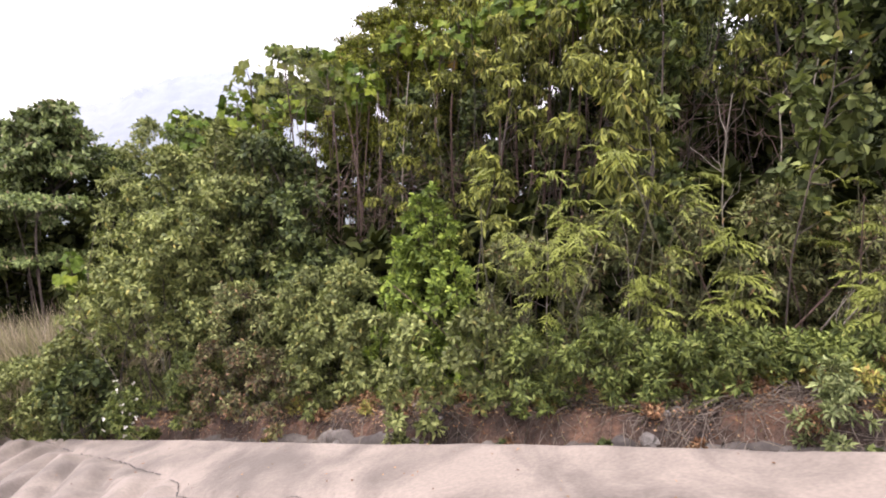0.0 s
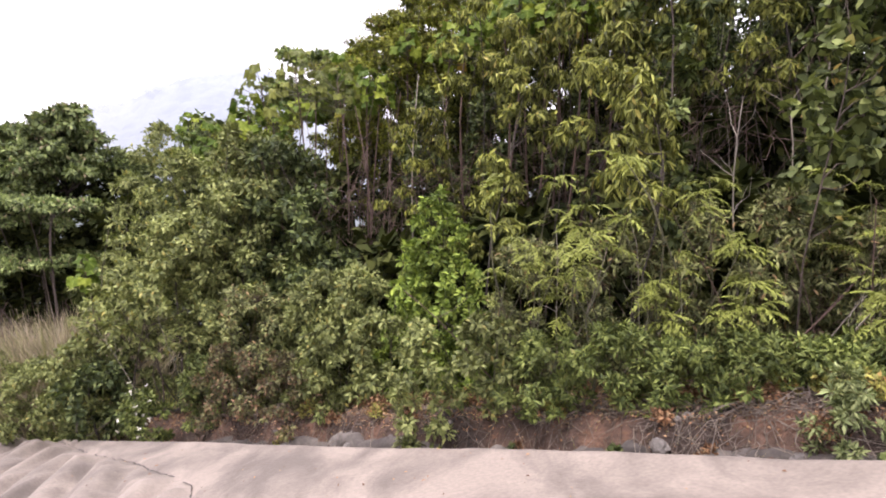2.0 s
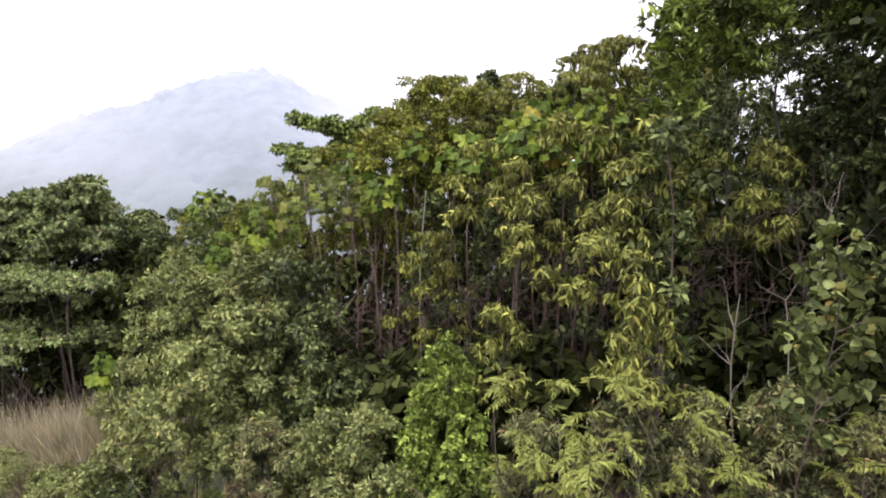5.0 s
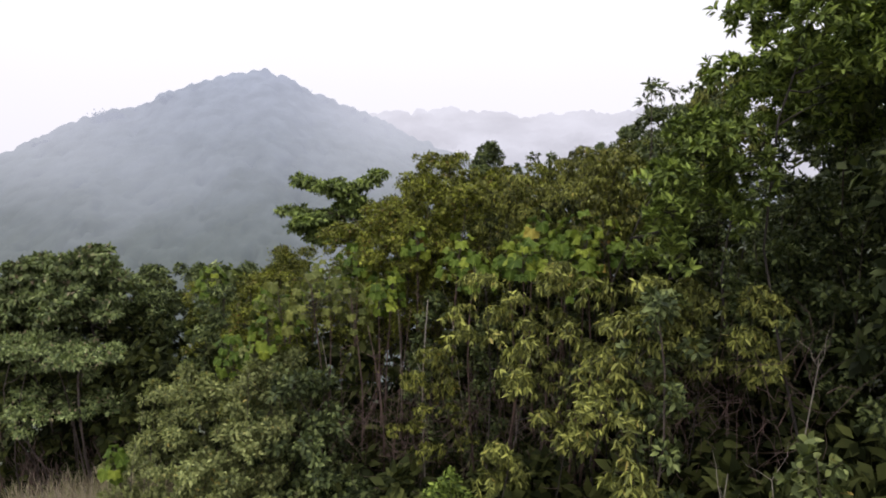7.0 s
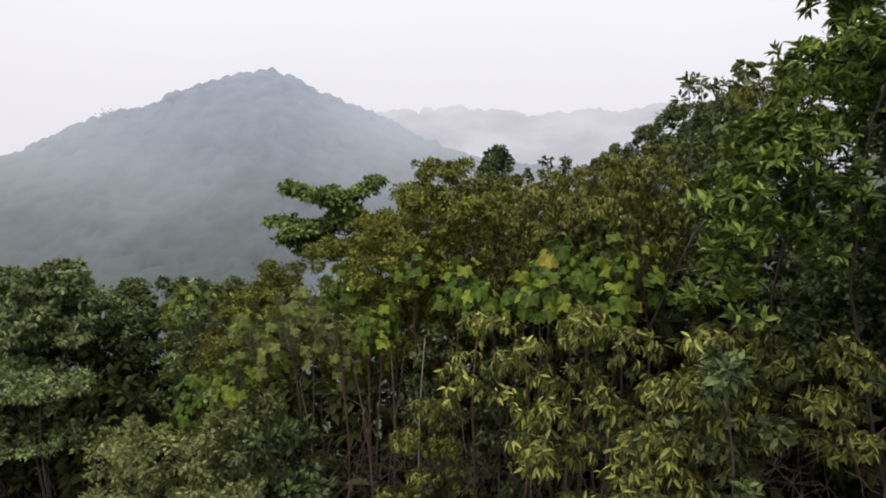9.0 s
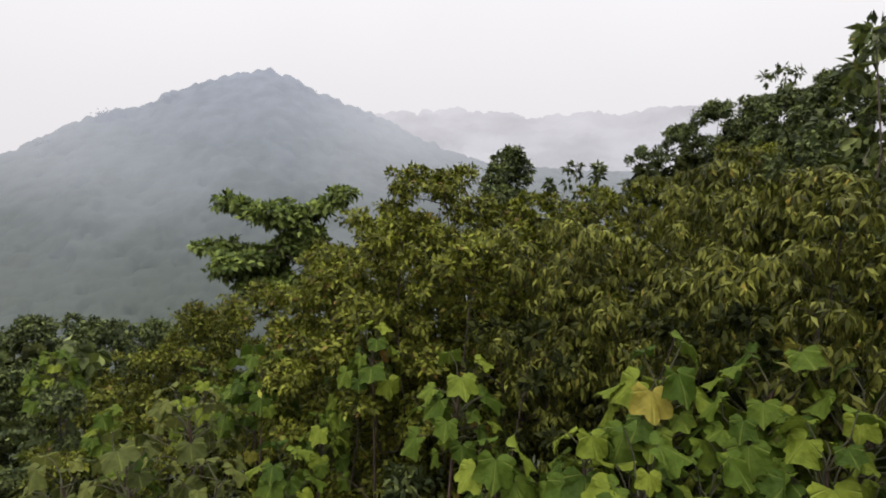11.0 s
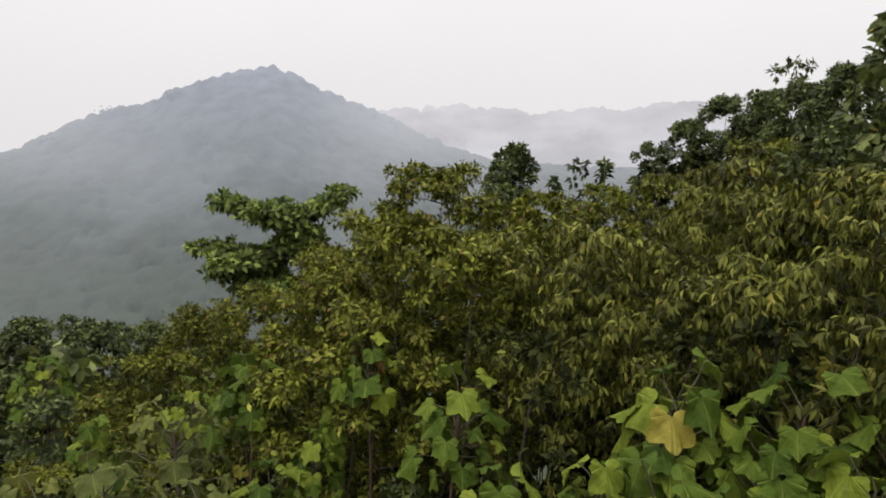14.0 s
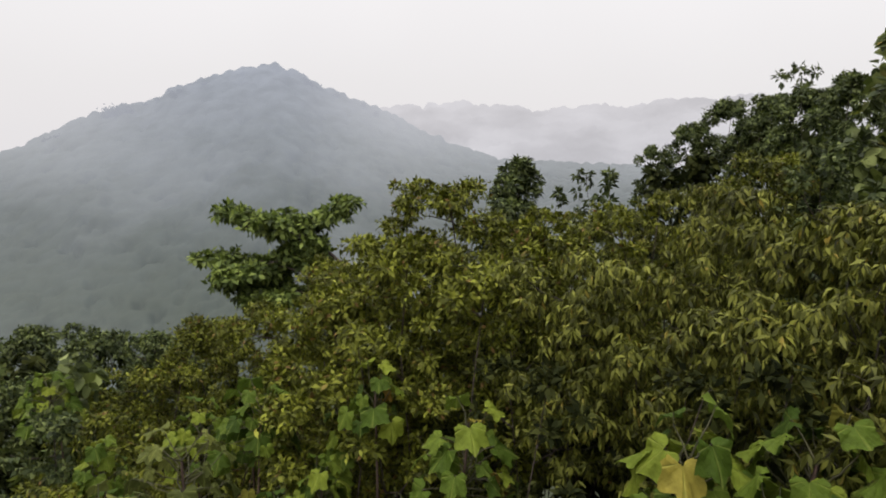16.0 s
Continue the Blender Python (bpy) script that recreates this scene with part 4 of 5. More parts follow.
def bushy(kind, x, y, top, r):
    rng = np.random.default_rng(seed_at(x, y))
    spec = SPECIES[kind]
    # Past y 8.5: smaller leaves in the darkened copy of the leaf colour.
    if kind == "droop" and y > 8.5:
        spec = (HANG_SMALL, 0.070, *spec[2:5], 1.6, *spec[6:12], M_DROOP_DIM, M_DARKBARK)
    shape, length, width, per, spread, droop, cover, base, n_lobes, n_stems, srad, flat, leaf, bark = spec
    root = start_plant(kind, x, y)
    height = max(0.08, top - root.location.z)
    if y > 10.6 and kind in ("fine", "dark"):
        base = max(base, 1 - 2.1 / height)
    if kind in ("layer", "tiered"):
        lobes = arm_lobes(rng, height, r, SPREAD_ARMS if kind == "layer" else STOREY_ARMS, 0.115 if kind == "layer" else 0.10)
        if kind == "tiered":
            lobes = crown_lobes(rng, height * 0.9, r * 0.6, 0.6, 5, 0.5)[:-1] + lobes
    elif kind == "hedge":
        lobes = shelf_lobes(rng, height, r)
    elif kind == "bright":
        lobes = cone_lobes(rng, height, r, int(60 * (r / 0.5) ** 1.4))
    elif kind == "droop":
        lobes = tuft_lobes(rng, height, r, base, 0.95 if y < 8.5 else 1.3)
    else:
        lobes = crown_lobes(rng, height, r, base, n_lobes, flat)
    if height * (1 - base) > 2.4 * r and kind not in ("layer", "tiered", "tip", "droop", "bright", "hedge"):
        lobes = lobes + crown_lobes(rng, height * 0.8, r * 0.9, base * 0.9, max(4, n_lobes - 3), flat)[:-1]
        lobes.append(lobes.pop(int(n_lobes * 2.6)))
    if y > 16:
        spec = (spec[0], spec[1] * 1.25, *spec[2:])
        length, cover = length * 1.25, cover * 1.5
    area_leaf = length * length * width * 0.62
    cover = cover * (0.92 if y > 8.8 else 1.05)
    rise = {"tip": 0.9, "droop": 1.0}.get(kind, 0.3)
    a, b = shoots(rng, lobes, area_leaf, per, cover, rise)
    v, f = leaf_cloud(rng, spec, a, b, {"tip": 0.75, "droop": 0.86, "broad": 0.5}.get(kind, 0.25))
    low = v[:, 2] < 0.01
    v[low, 2] = 0.01 + 0.02 * rng.random(int(low.sum()))
    child("crown", quad_mesh("crown", v, f, leaf), root)
    stems_of(root, rng, lobes, n_stems, srad, height, base, bark, r)
    twigs_of(root, rng, a, b, max(0.0025, srad * 0.1), bark, {"twiggy": 0.9, "dry": 0.9}.get(kind, 0.2 if y < 9 else 0.05))
    at, out = b, unit(b - a)
    if kind == "flower":
        k = rng.choice(np.argsort(at[:, 1] - 0.5 * at[:, 2])[:len(at) // 4], 16, replace=False)
        w = unit(rng.normal(size=(16 * 5, 3)) + np.array([0, -0.6, 0.6]))
        v, f = stamp(OVATE, np.repeat(at[k] + out[k] * 0.06, 5, 0), w, unit(rng.normal(size=(80, 3))), np.full(80, 0.032), np.full(80, 0.6))
        child("blossom", quad_mesh("blossom", v, f, M_PETAL), root, "white five-petalled blossoms")
    return root


def frond_mesh(rng):
    """One feathered leaf, a unit long: a drooping midrib from which paired leaflets grow."""
    n = 10
    u = np.linspace(0.0, 1.0, 2 * n + 1)
    mid = np.stack([0.02 * np.sin(5 * u), u, 0.22 * u - 0.55 * u ** 2], -1)
    half = 0.014 * (1 - 0.7 * u)
    verts, quads = [], []
    for sg in (-1, 1):
        for k in range(2 * n + 1):
            verts.append(mid[k] + np.array([sg * half[k], 0, 0]))
    m = 2 * n + 1
    for k in range(2 * n):
        quads.append((k, m + k, m + k + 1, k + 1))
    for q, sg in enumerate((-1, 1)):
        for k in range(n):
            a, b = q * m + 2 * k + 1, q * m + min(2 * k + 2, 2 * n)
            s = (k + 0.8) / n
            ln = 0.34 * math.sin(math.pi * (0.2 + 0.7 * s)) * rng.uniform(0.65, 1.2)
            w = np.array([sg * 1.0, 0.62 + 0.4 * s, -0.38]) + 0.32 * rng.normal(size=3)
            w = w / np.linalg.norm(w) * ln
            side = np.array([-w[1] * sg, w[0] * sg, 0.0])
            side = side / np.linalg.norm(side) * ln * 0.115
            o = (verts[a] + verts[b]) / 2
            k0 = len(verts)
            verts += [o + w * 0.45 - side, o + w * 0.45 + side + np.array([0, 0, 0.02]), o + w - side * 0.1 + np.array([0, 0, -0.03]), o + w + side * 0.1 + np.array([0, 0, -0.03])]
            quads += [(a, k0, k0 + 1, b), (k0, k0 + 2, k0 + 3, k0 + 1)]
    return quad_mesh("frond", np.array(verts), np.array(quads), M_PINNATE)


_fr = np.random.default_rng(8)
FRONDS = [frond_mesh(_fr) for _ in range(6)]


def feathered(kind, x, y, top, r):
    """Thin stems that end in whorls of long feathered leaves."""
    rng = np.random.default_rng(seed_at(x, y))
    root = start_plant(kind, x, y)
    height = max(0.4, top - root.location.z)
    stems = max(3, int(4.5 * r / 0.3))
    for k in range(stems):
        ang, reach = rng.uniform(0, 6.28), r * 0.85 * math.sqrt(rng.random())
        tip = np.array([reach * math.cos(ang), reach * math.sin(ang), height * (1 - 0.4 * rng.random() * (k > 0)) - 0.06])
        line = bent((rng.uniform(-.06, .06), rng.uniform(-.06, .06), -0.1), tip, rng, 0.08, 6)
        v, f = tube(line, np.linspace(0.008, 0.003, 6), 4)
        child("stem", quad_mesh("stem", v, f, M_TWIG, True), root)
        for j in range(int(rng.integers(6, 11))):
            s = rng.uniform(0.45, 1.0) if j > 3 else 1.0
            o = line[-1] * s + line[3] * (1 - s)
            leaf = child("frond", FRONDS[int(rng.integers(0, 6))], root)
            leaf.matrix_basis = (Matrix.Translation(o) @ Matrix.Rotation(rng.uniform(0, 6.28), 4, "Z") @ Matrix.Rotation(rng.uniform(-0.35, 0.3), 4, "X")
                                 @ Matrix.Rotation(rng.uniform(-.3, .3), 4, "Y") @ Matrix.Scale(rng.uniform(0.12, 0.23), 4))
    return root


def lobed_leaf_mesh(name, rng, mat):
    """A broad blade with three main points and two small ones, heart-shaped at the stalk, sagging between its ribs."""
    half = np.array([0.0, 0.10, 0.42, 0.74, 0.92, 1.10, 1.42, 1.70, 1.85, 2.05, 2.45, 2.75])
    reach = np.array([0.74, 0.68, 0.50, 0.60, 0.68, 0.61, 0.47, 0.50, 0.53, 0.47, 0.42, 0.26])
    deep = rng.uniform(0.65, 1.15)
    reach = 0.55 + (reach - 0.55) * np.array([deep] * 10 + [1, 1])
    n = 41
    ang = np.linspace(-2.75, 2.75, n)
    rad = np.interp(np.abs(ang), half, reach) * (1 + 0.03 * rng.normal(size=n)) + 0.018 * (np.arange(n) % 2)
    x = rad * np.sin(ang) * rng.uniform(0.9, 1.05)
    y = 0.16 + rad * np.cos(ang)
    bend, cup = rng.uniform(0.25, 0.75), rng.uniform(0.1, 0.45)
    fold = 0.10 * np.cos(ang * 3.45)
    z = fold + 0.03 * rng.normal(size=n) - bend * np.maximum(y, 0) ** 2 * 0.55 - cup * x * x
    rim = np.stack([x, y, z], -1)
    xm, ym = x * 0.5, 0.10 + (y - 0.10) * 0.5
    mid = np.stack([xm, ym, 0.035 * np.cos(ang * 3.45) - bend * np.maximum(ym, 0) ** 2 * 0.55 - cup * xm * xm], -1)
    verts = np.concatenate([[(0, 0.06, 0)], mid, rim])
    faces = [(1 + k, 1 + n + k, 2 + n + k, 2 + k) for k in range(n - 1)] + [(0, 1 + k, 2 + k) for k in range(n - 1)]
    me = bpy.data.meshes.new(name)
    me.from_pydata([tuple(p) for p in verts], [], faces)
    me.materials.append(mat)
    me.polygons.foreach_set("use_smooth", np.ones(len(me.polygons), bool))
    return me


_lr = np.random.default_rng(5)
LOBED = [lobed_leaf_mesh("leaf", _lr, M_LOBED) for _ in range(10)] + [lobed_leaf_mesh("leaf", _lr, M_LOBED_Y) for _ in range(2)]
LOBED_DULL = [lobed_leaf_mesh("leaf", _lr, M_LOBED_D) for _ in range(8)]


def lobed(kind, x, y, top, r):
    """A tall soft stem with single large leaves on long stalks near its top."""
    rng = np.random.default_rng(seed_at(x, y))
    root = start_plant(kind, x, y)
    height = top - root.location.z
    crown = np.array([0, 0, height - 0.22])
    line = bent((0, 0, -0.1), crown, rng, 0.03, 8)
    v, f = tube(line, np.linspace(0.022, 0.008, 8), 6)
    child("stem", quad_mesh("stem", v, f, M_REDBARK, True), root)
    n = int((6 + 24 * r / 0.35) * (0.7 if kind == "lobed_tree" else 1.0))
    for k in range(n):
        ang = 2.399 * k + rng.uniform(-.4, .4)
        lvl = (k / n) ** 0.9
        o = line[-1] + np.array([0, 0, -0.05 - 0.9 * r * lvl]) * (k > 2)
        reach = r * (0.35 + 0.65 * lvl) * rng.uniform(0.7, 1.1)
        p = o + np.array([math.cos(ang) * reach, math.sin(ang) * reach, 0.20 * (1 - lvl) + 0.12 * reach + rng.uniform(-.05, .07)])
        stalk = bent(o, p, rng, 0.08, 4)
        v, f = tube(stalk, [0.006, 0.005, 0.004, 0.003], 4)
        stalk_mesh = quad_mesh("leaf_stalk", v, f, M_TWIG, True)
        me = LOBED[10 + k % 2] if rng.random() < 0.03 and x > -1.6 else LOBED[int(rng.integers(0, 10))]
        if kind == "lobed_tree":
            me = LOBED_DULL[int(rng.integers(0, 8))]
        leaf = child("leaf", me, root)
        tilt = rng.uniform(0.2, 0.85) + 0.5 * lvl
        size = rng.uniform(0.10, 0.15) if rng.random() < 0.5 else rng.uniform(0.15, 0.21)
        if kind == "lobed_tree":
            size *= 0.95
        leaf.matrix_basis = (Matrix.Translation(p) @ Matrix.Rotation(ang - math.pi / 2 + rng.uniform(-.5, .5), 4, "Z")
                             @ Matrix.Rotation(-tilt, 4, "X") @ Matrix.Rotation(rng.uniform(-.35, .35), 4, "Y") @ Matrix.Scale(size, 4))
        child("leaf_stalk", stalk_mesh, leaf).matrix_parent_inverse = leaf.matrix_basis.inverted()
    return root


def put(kind, x, y, top, r):
    return {"pinnate": feathered, "lobed": lobed, "lobed_tree": lobed}.get(kind, bushy)(kind, x, y, top, r)


put('yshrub', 0.36, 5.34, 0.41, 0.29)
put('yshrub', 0.82, 5.38, 0.45, 0.33)
put('small', 1.19, 5.15, 0.40, 0.32)
put('small', 1.58, 4.90, 0.53, 0.32)
put('small', 1.97, 4.75, 0.49, 0.32)
put('small', 2.34, 4.60, 0.58, 0.32)
put('small', 2.62, 4.40, 0.59, 0.32)
put('small', 2.88, 4.35, 0.67, 0.23)
put('pale', 2.45, 4.00, 0.60, 0.16)
put('twiggy', 1.26, 6.10, 0.89, 0.56)
put('twiggy', 1.93, 5.90, 1.13, 0.55)
put('twiggy', 2.54, 5.70, 1.27, 0.53)
put('twiggy', 3.11, 5.60, 1.41, 0.48)
put('twiggy', 3.58, 5.40, 1.23, 0.40)
put('pinnate', 1.76, 5.15, 1.66, 0.27)
put('pinnate', 1.21, 5.50, 1.50, 0.36)
put('pinnate', 2.25, 5.30, 1.52, 0.25)
put('pinnate', 0.99, 5.50, 1.05, 0.30)
put('pinnate', 1.54, 5.30, 1.16, 0.37)
put('pinnate', 2.22, 5.00, 1.13, 0.36)
put('pinnate', 1.98, 5.05, 0.85, 0.27)
put('pinnate', 3.16, 4.95, 1.51, 0.26)
put('pinnate', 2.94, 4.50, 0.98, 0.19)
put('pinnate', 3.24, 5.70, 1.57, 0.27)
put('bright', 0.48, 7.25, 1.27, 0.62)
put('bright', 0.16, 6.90, 0.76, 0.30)
put('bright', 0.68, 6.50, 0.72, 0.38)
put('yshrub', -0.43, 7.20, 0.45, 0.57)
put('yshrub', -0.93, 7.40, 0.26, 0.47)
put('yshrub', -0.07, 6.40, 0.17, 0.42)
put('yshrub', -0.53, 6.50, 0.04, 0.41)
put('twiggy', -1.45, 7.40, 0.16, 0.56)
put('dry', -1.57, 7.00, -0.35, 0.48)
put('dry', -0.94, 6.50, -0.23, 0.33)
put('small', -1.96, 7.20, -0.51, 0.35)
put('flower', -2.60, 7.20, -0.88, 0.28)
put('olive', -2.75, 7.90, 0.45, 0.55)
put('olive', -2.53, 8.10, 0.87, 0.74)
put('olive', -1.95, 8.30, 1.26, 0.69)
put('dark', -1.69, 8.80, 1.73, 0.66)
put('olive', -2.56, 8.90, 1.58, 0.71)
put('yshrub', -2.91, 8.50, 1.90, 0.50)
put('olive', -1.99, 8.70, 1.89, 0.51)
put('dark', -1.26, 8.70, 1.12, 0.70)
put('dark', -0.82, 8.50, 0.38, 0.59)
put('yshrub', -4.62, 8.50, -1.10, 0.60)
put('yshrub', -3.78, 8.20, -0.63, 0.57)
put('olive', -3.48, 8.20, -0.08, 0.40)
put('dark', -3.44, 7.90, -0.87, 0.49)
put('tiered', -7.60, 14.40, 2.45, 1.05)
put('tiered', -9.60, 15.40, 2.05, 1.1)
put('olive', -3.72, 9.50, 1.26, 0.61)
put('hedge', -7.60, 13.20, -0.50, 1.36)
put('hedge', -9.54, 15.50, 0.11, 1.79)
put('fine', -0.38, 11.50, 3.83, 0.94)
put('fine', 0.36, 13.00, 4.58, 1.02)
put('droop', 0.89, 8.00, 3.29, 0.62)
put('droop', 1.63, 7.40, 3.56, 0.62)
put('droop', 2.03, 6.70, 2.82, 0.51)
put('droop', 1.35, 7.30, 2.75, 0.50)
put('dark', 2.40, 6.60, 3.40, 0.42)
put('dark', 4.92, 9.50, 4.69, 0.49)
put('dark', 5.07, 9.00, 4.31, 0.53)
put('dark', 4.50, 9.20, 3.93, 0.44)
put('dark', 5.78, 9.20, 4.30, 0.55)
put('droop', 1.91, 5.75, 2.24, 0.23)
put('droop', 0.99, 7.20, 1.64, 0.37)
put('droop', 0.27, 8.60, 2.21, 0.56)
put('round', 2.99, 5.15, 2.67, 0.27)
put('droop', 2.39, 6.90, 3.52, 0.29)
put('olive', -2.10, 9.50, 1.78, 0.86)
put('dark', -1.34, 9.20, 1.57, 0.63)
put('sparse', 3.59, 10.60, 5.69, 0.47)
put('droop', 2.78, 9.50, 4.72, 0.57)
put('droop', 2.54, 10.50, 4.78, 0.55)
put('broad', -4.24, 13.40, 2.29, 0.60)
put('droop', 1.41, 10.40, 4.06, 0.48)
put('droop', 2.04, 10.60, 4.15, 0.48)
put('droop', 1.62, 9.90, 3.89, 0.36)
put('droop', 2.42, 10.20, 4.56, 0.46)
put('droop', 2.68, 9.80, 4.74, 0.41)
put('droop', 2.16, 9.60, 4.28, 0.37)
put('droop', 2.42, 9.30, 4.36, 0.34)
put('droop', 2.63, 9.30, 4.61, 0.27)
put('droop', 2.32, 8.90, 4.14, 0.23)
put('shady', 2.07, 9.10, 4.02, 0.27)
put('shady', 1.77, 9.30, 3.86, 0.28)
put('shady', 1.17, 9.80, 3.69, 0.33)
put('fine', -0.03, 13.60, 4.51, 0.44)
put('fine', 0.54, 13.90, 4.38, 0.43)
put('tallc', 1.33, 14.20, 4.78, 0.56)
put('fine', 1.06, 12.60, 4.18, 0.50)
put('fine', 1.22, 12.10, 4.07, 0.44)
put('dark', 1.16, 13.60, 4.32, 0.41)
put('fine', 1.52, 13.00, 4.30, 0.41)
put('fine', -0.20, 12.30, 4.06, 0.68)
put('fine', 0.32, 12.00, 4.07, 0.64)
put('fine', -0.75, 12.40, 3.36, 0.65)
put('fine', -1.47, 12.60, 3.24, 0.73)
put('fine', 0.90, 11.80, 4.02, 0.49)
put('fine', -0.90, 11.30, 3.22, 0.49)
put('fine', -3.84, 17.00, 1.63, 1.00)
put('fine', 0.21, 10.80, 3.53, 0.43)
put('shady', 0.88, 10.40, 3.53, 0.37)
put('layer', -2.20, 15.90, 3.98, 1.22)
put('sparse', 2.56, 16.00, 4.57, 0.27)
put('sparse', 3.06, 16.40, 4.54, 0.21)
put('sparse', 2.14, 15.60, 4.30, 0.20)
put('dark', 7.66, 25.00, 5.55, 0.95)
put('dark', 6.74, 25.00, 4.95, 0.8)
put('shady', 0.66, 13.00, 3.49, 0.64)
put('shady', 0.35, 14.50, 3.35, 0.71)
put('shady', 1.24, 14.00, 3.60, 0.59)
put('fine', 0.05, 11.00, 4.27, 0.66)
put('droop', 1.40, 10.50, 4.34, 0.79)
put('fine', 0.75, 10.80, 4.12, 0.65)
put('dark', 5.22, 8.50, 3.61, 0.56)
put('dark', 8.36, 24.00, 6.25, 1.1)
put('dark', 8.40, 22.00, 6.25, 1.0)
put('sparse', 7.99, 20.00, 6.72, 0.68)
put('dark', 7.43, 17.00, 6.21, 0.82)
put('broad', 5.83, 14.00, 6.34, 0.41)
put('dark', 4.49, 13.00, 5.05, 0.58)
put('droop', 3.26, 12.60, 4.66, 0.55)
put('droop', 2.98, 13.20, 4.55, 0.48)
put('droop', 2.49, 13.00, 4.34, 0.53)
put('dark', -7.28, 17.20, 1.48, 1.08)
put('dark', -5.80, 16.40, 1.64, 0.90)
put('dark', -5.39, 17.00, 1.40, 0.74)
put('dark', -5.09, 18.00, 1.00, 0.81)
put('fine', -5.11, 14.60, 1.60, 0.79)
put('fine', -3.72, 13.80, 2.00, 0.67)
put('fine', -3.14, 14.00, 2.01, 0.72)
put('dark', -3.98, 12.40, 2.01, 0.61)
put('fine', -3.23, 12.40, 2.15, 0.55)
put('fine', -3.02, 11.20, 1.99, 0.50)
put('fine', -2.20, 11.60, 2.29, 0.48)
put('yshrub', -4.84, 10.60, -0.34, 0.69)
put('small', -1.17, 8.60, 0.37, 0.72)
put('dark', -0.98, 9.20, 0.22, 0.70)
put('yshrub', -1.76, 7.90, -0.00, 0.66)
put('droop', 2.02, 10.00, 4.07, 0.40)
put('droop', 2.66, 10.00, 4.49, 0.37)
put('droop', 1.74, 11.20, 4.09, 0.46)
put('fine', -0.99, 13.50, 3.59, 0.69)
put('fine', 1.29, 11.60, 4.03, 0.50)
put('droop', 2.53, 11.40, 4.36, 0.47)
put('fine', 1.60, 12.00, 4.35, 0.40)
put('fine', 2.12, 12.40, 4.40, 0.43)
put('fine', 1.33, 12.20, 4.25, 0.41)
put('fine', 2.51, 12.40, 4.49, 0.40)
put('dark', 8.44, 20.00, 6.2, 1.0)
put('dark', 7.79, 18.00, 6.03, 0.80)
put('dark', 7.14, 16.00, 5.99, 0.66)
put('dark', 8.51, 21.00, 6.1, 1.0)
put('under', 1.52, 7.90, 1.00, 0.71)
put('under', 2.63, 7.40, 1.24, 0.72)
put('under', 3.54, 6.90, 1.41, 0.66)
put("lobed_tree", -2.0, 9.8, 2.72, 0.45)
put("lobed_tree", -1.5, 9.7, 2.90, 0.50)
put("lobed_tree", -0.92, 9.65, 2.75, 0.45)
put("lobed_tree", -1.35, 10.3, 3.0, 0.5)
put("lobed", -1.22, 11.30, 2.83, 0.46)
put("lobed", -1.75, 11.50, 2.62, 0.34)
put("lobed", 0.00, 10.45, 3.45, 0.20)
put("lobed", 0.64, 9.90, 3.36, 0.34)
put("lobed", 1.62, 9.00, 3.80, 0.30)
put("lobed", 2.11, 8.88, 3.86, 0.36)
put("lobed", 2.42, 8.65, 3.80, 0.34)
put("lobed", 1.22, 8.80, 3.50, 0.22)
put("lobed", -4.25, 13.00, 2.30, 0.40)
put("lobed", -2.05, 10.60, 2.28, 0.32)
put("lobed", 0.82, 8.90, 3.33, 0.24)
put("lobed", -0.39, 10.40, 2.75, 0.22)
put("lobed", -0.28, 10.80, 2.90, 0.18)
put("lobed", -2.74, 11.50, 2.25, 0.26)
put("lobed", 1.38, 8.50, 3.55, 0.22)
put("lobed", 2.06, 8.20, 3.45, 0.22)
put("lobed", -0.55, 9.90, 2.75, 0.28)
put("lobed", -1.00, 10.95, 3.08, 0.30)
put("lobed", 1.90, 8.75, 3.66, 0.26)
put("lobed", 2.12, 8.45, 3.70, 0.24)
put("lobed", 1.70, 8.55, 3.50, 0.24)
put("tip", 4.22, 7.7, 6.6, 1.0)
put("tip", 3.15, 7.6, 5.0, 0.62)
# Stands just beyond the right side of view, added for its shade.
put("tip", 5.3, 6.3, 6.3, 1.1)
put("tip", 5.2, 9.4, 6.0, 0.9)
put("tip", 2.6, 7.15, 4.5, 0.36)
put("dark", 5.2, 8.5, 5.8, 0.9)
put("dark", 6.3, 10.0, 6.6, 1.0)
put("droop", 5.0, 11.0, 5.9, 0.9)
put("dark", 7.2, 13.0, 6.8, 1.1)
put("dark", 5.4, 7.0, 4.2, 0.8)
put("dark", 6.6, 7.6, 5.0, 1.0)
put("twiggy", 4.2, 5.4, 1.9, 0.6)
put("pinnate", 3.9, 4.9, 1.9, 0.4)
put("fine", 2.2, 14.0, 4.1, 0.8)
put("fine", 1.6, 13.2, 4.0, 0.7)
put("fine", 3.6, 13.6, 4.4, 0.8)
put("fine", 4.6, 14.2, 4.9, 0.8)
put("dark", 5.6, 12.2, 5.2, 0.8)
put("fine", -0.9, 13.6, 3.5, 0.8)
put("fine", -3.2, 14.8, 2.4, 0.9)
put("dark", -4.4, 15.8, 1.8, 0.9)
put("fine", 0.4, 11.9, 3.6, 0.6)
put("dark", 1.2, 9.4, 2.4, 0.6)
put("dark", 0.3, 9.9, 2.5, 0.6)
put("dark", 2.2, 8.9, 2.6, 0.6)
# Undergrowth with shade in its leaf colour fills the dark gaps.
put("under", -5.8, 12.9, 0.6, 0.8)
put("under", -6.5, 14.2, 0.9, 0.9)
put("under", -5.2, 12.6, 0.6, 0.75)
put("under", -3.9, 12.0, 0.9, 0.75)
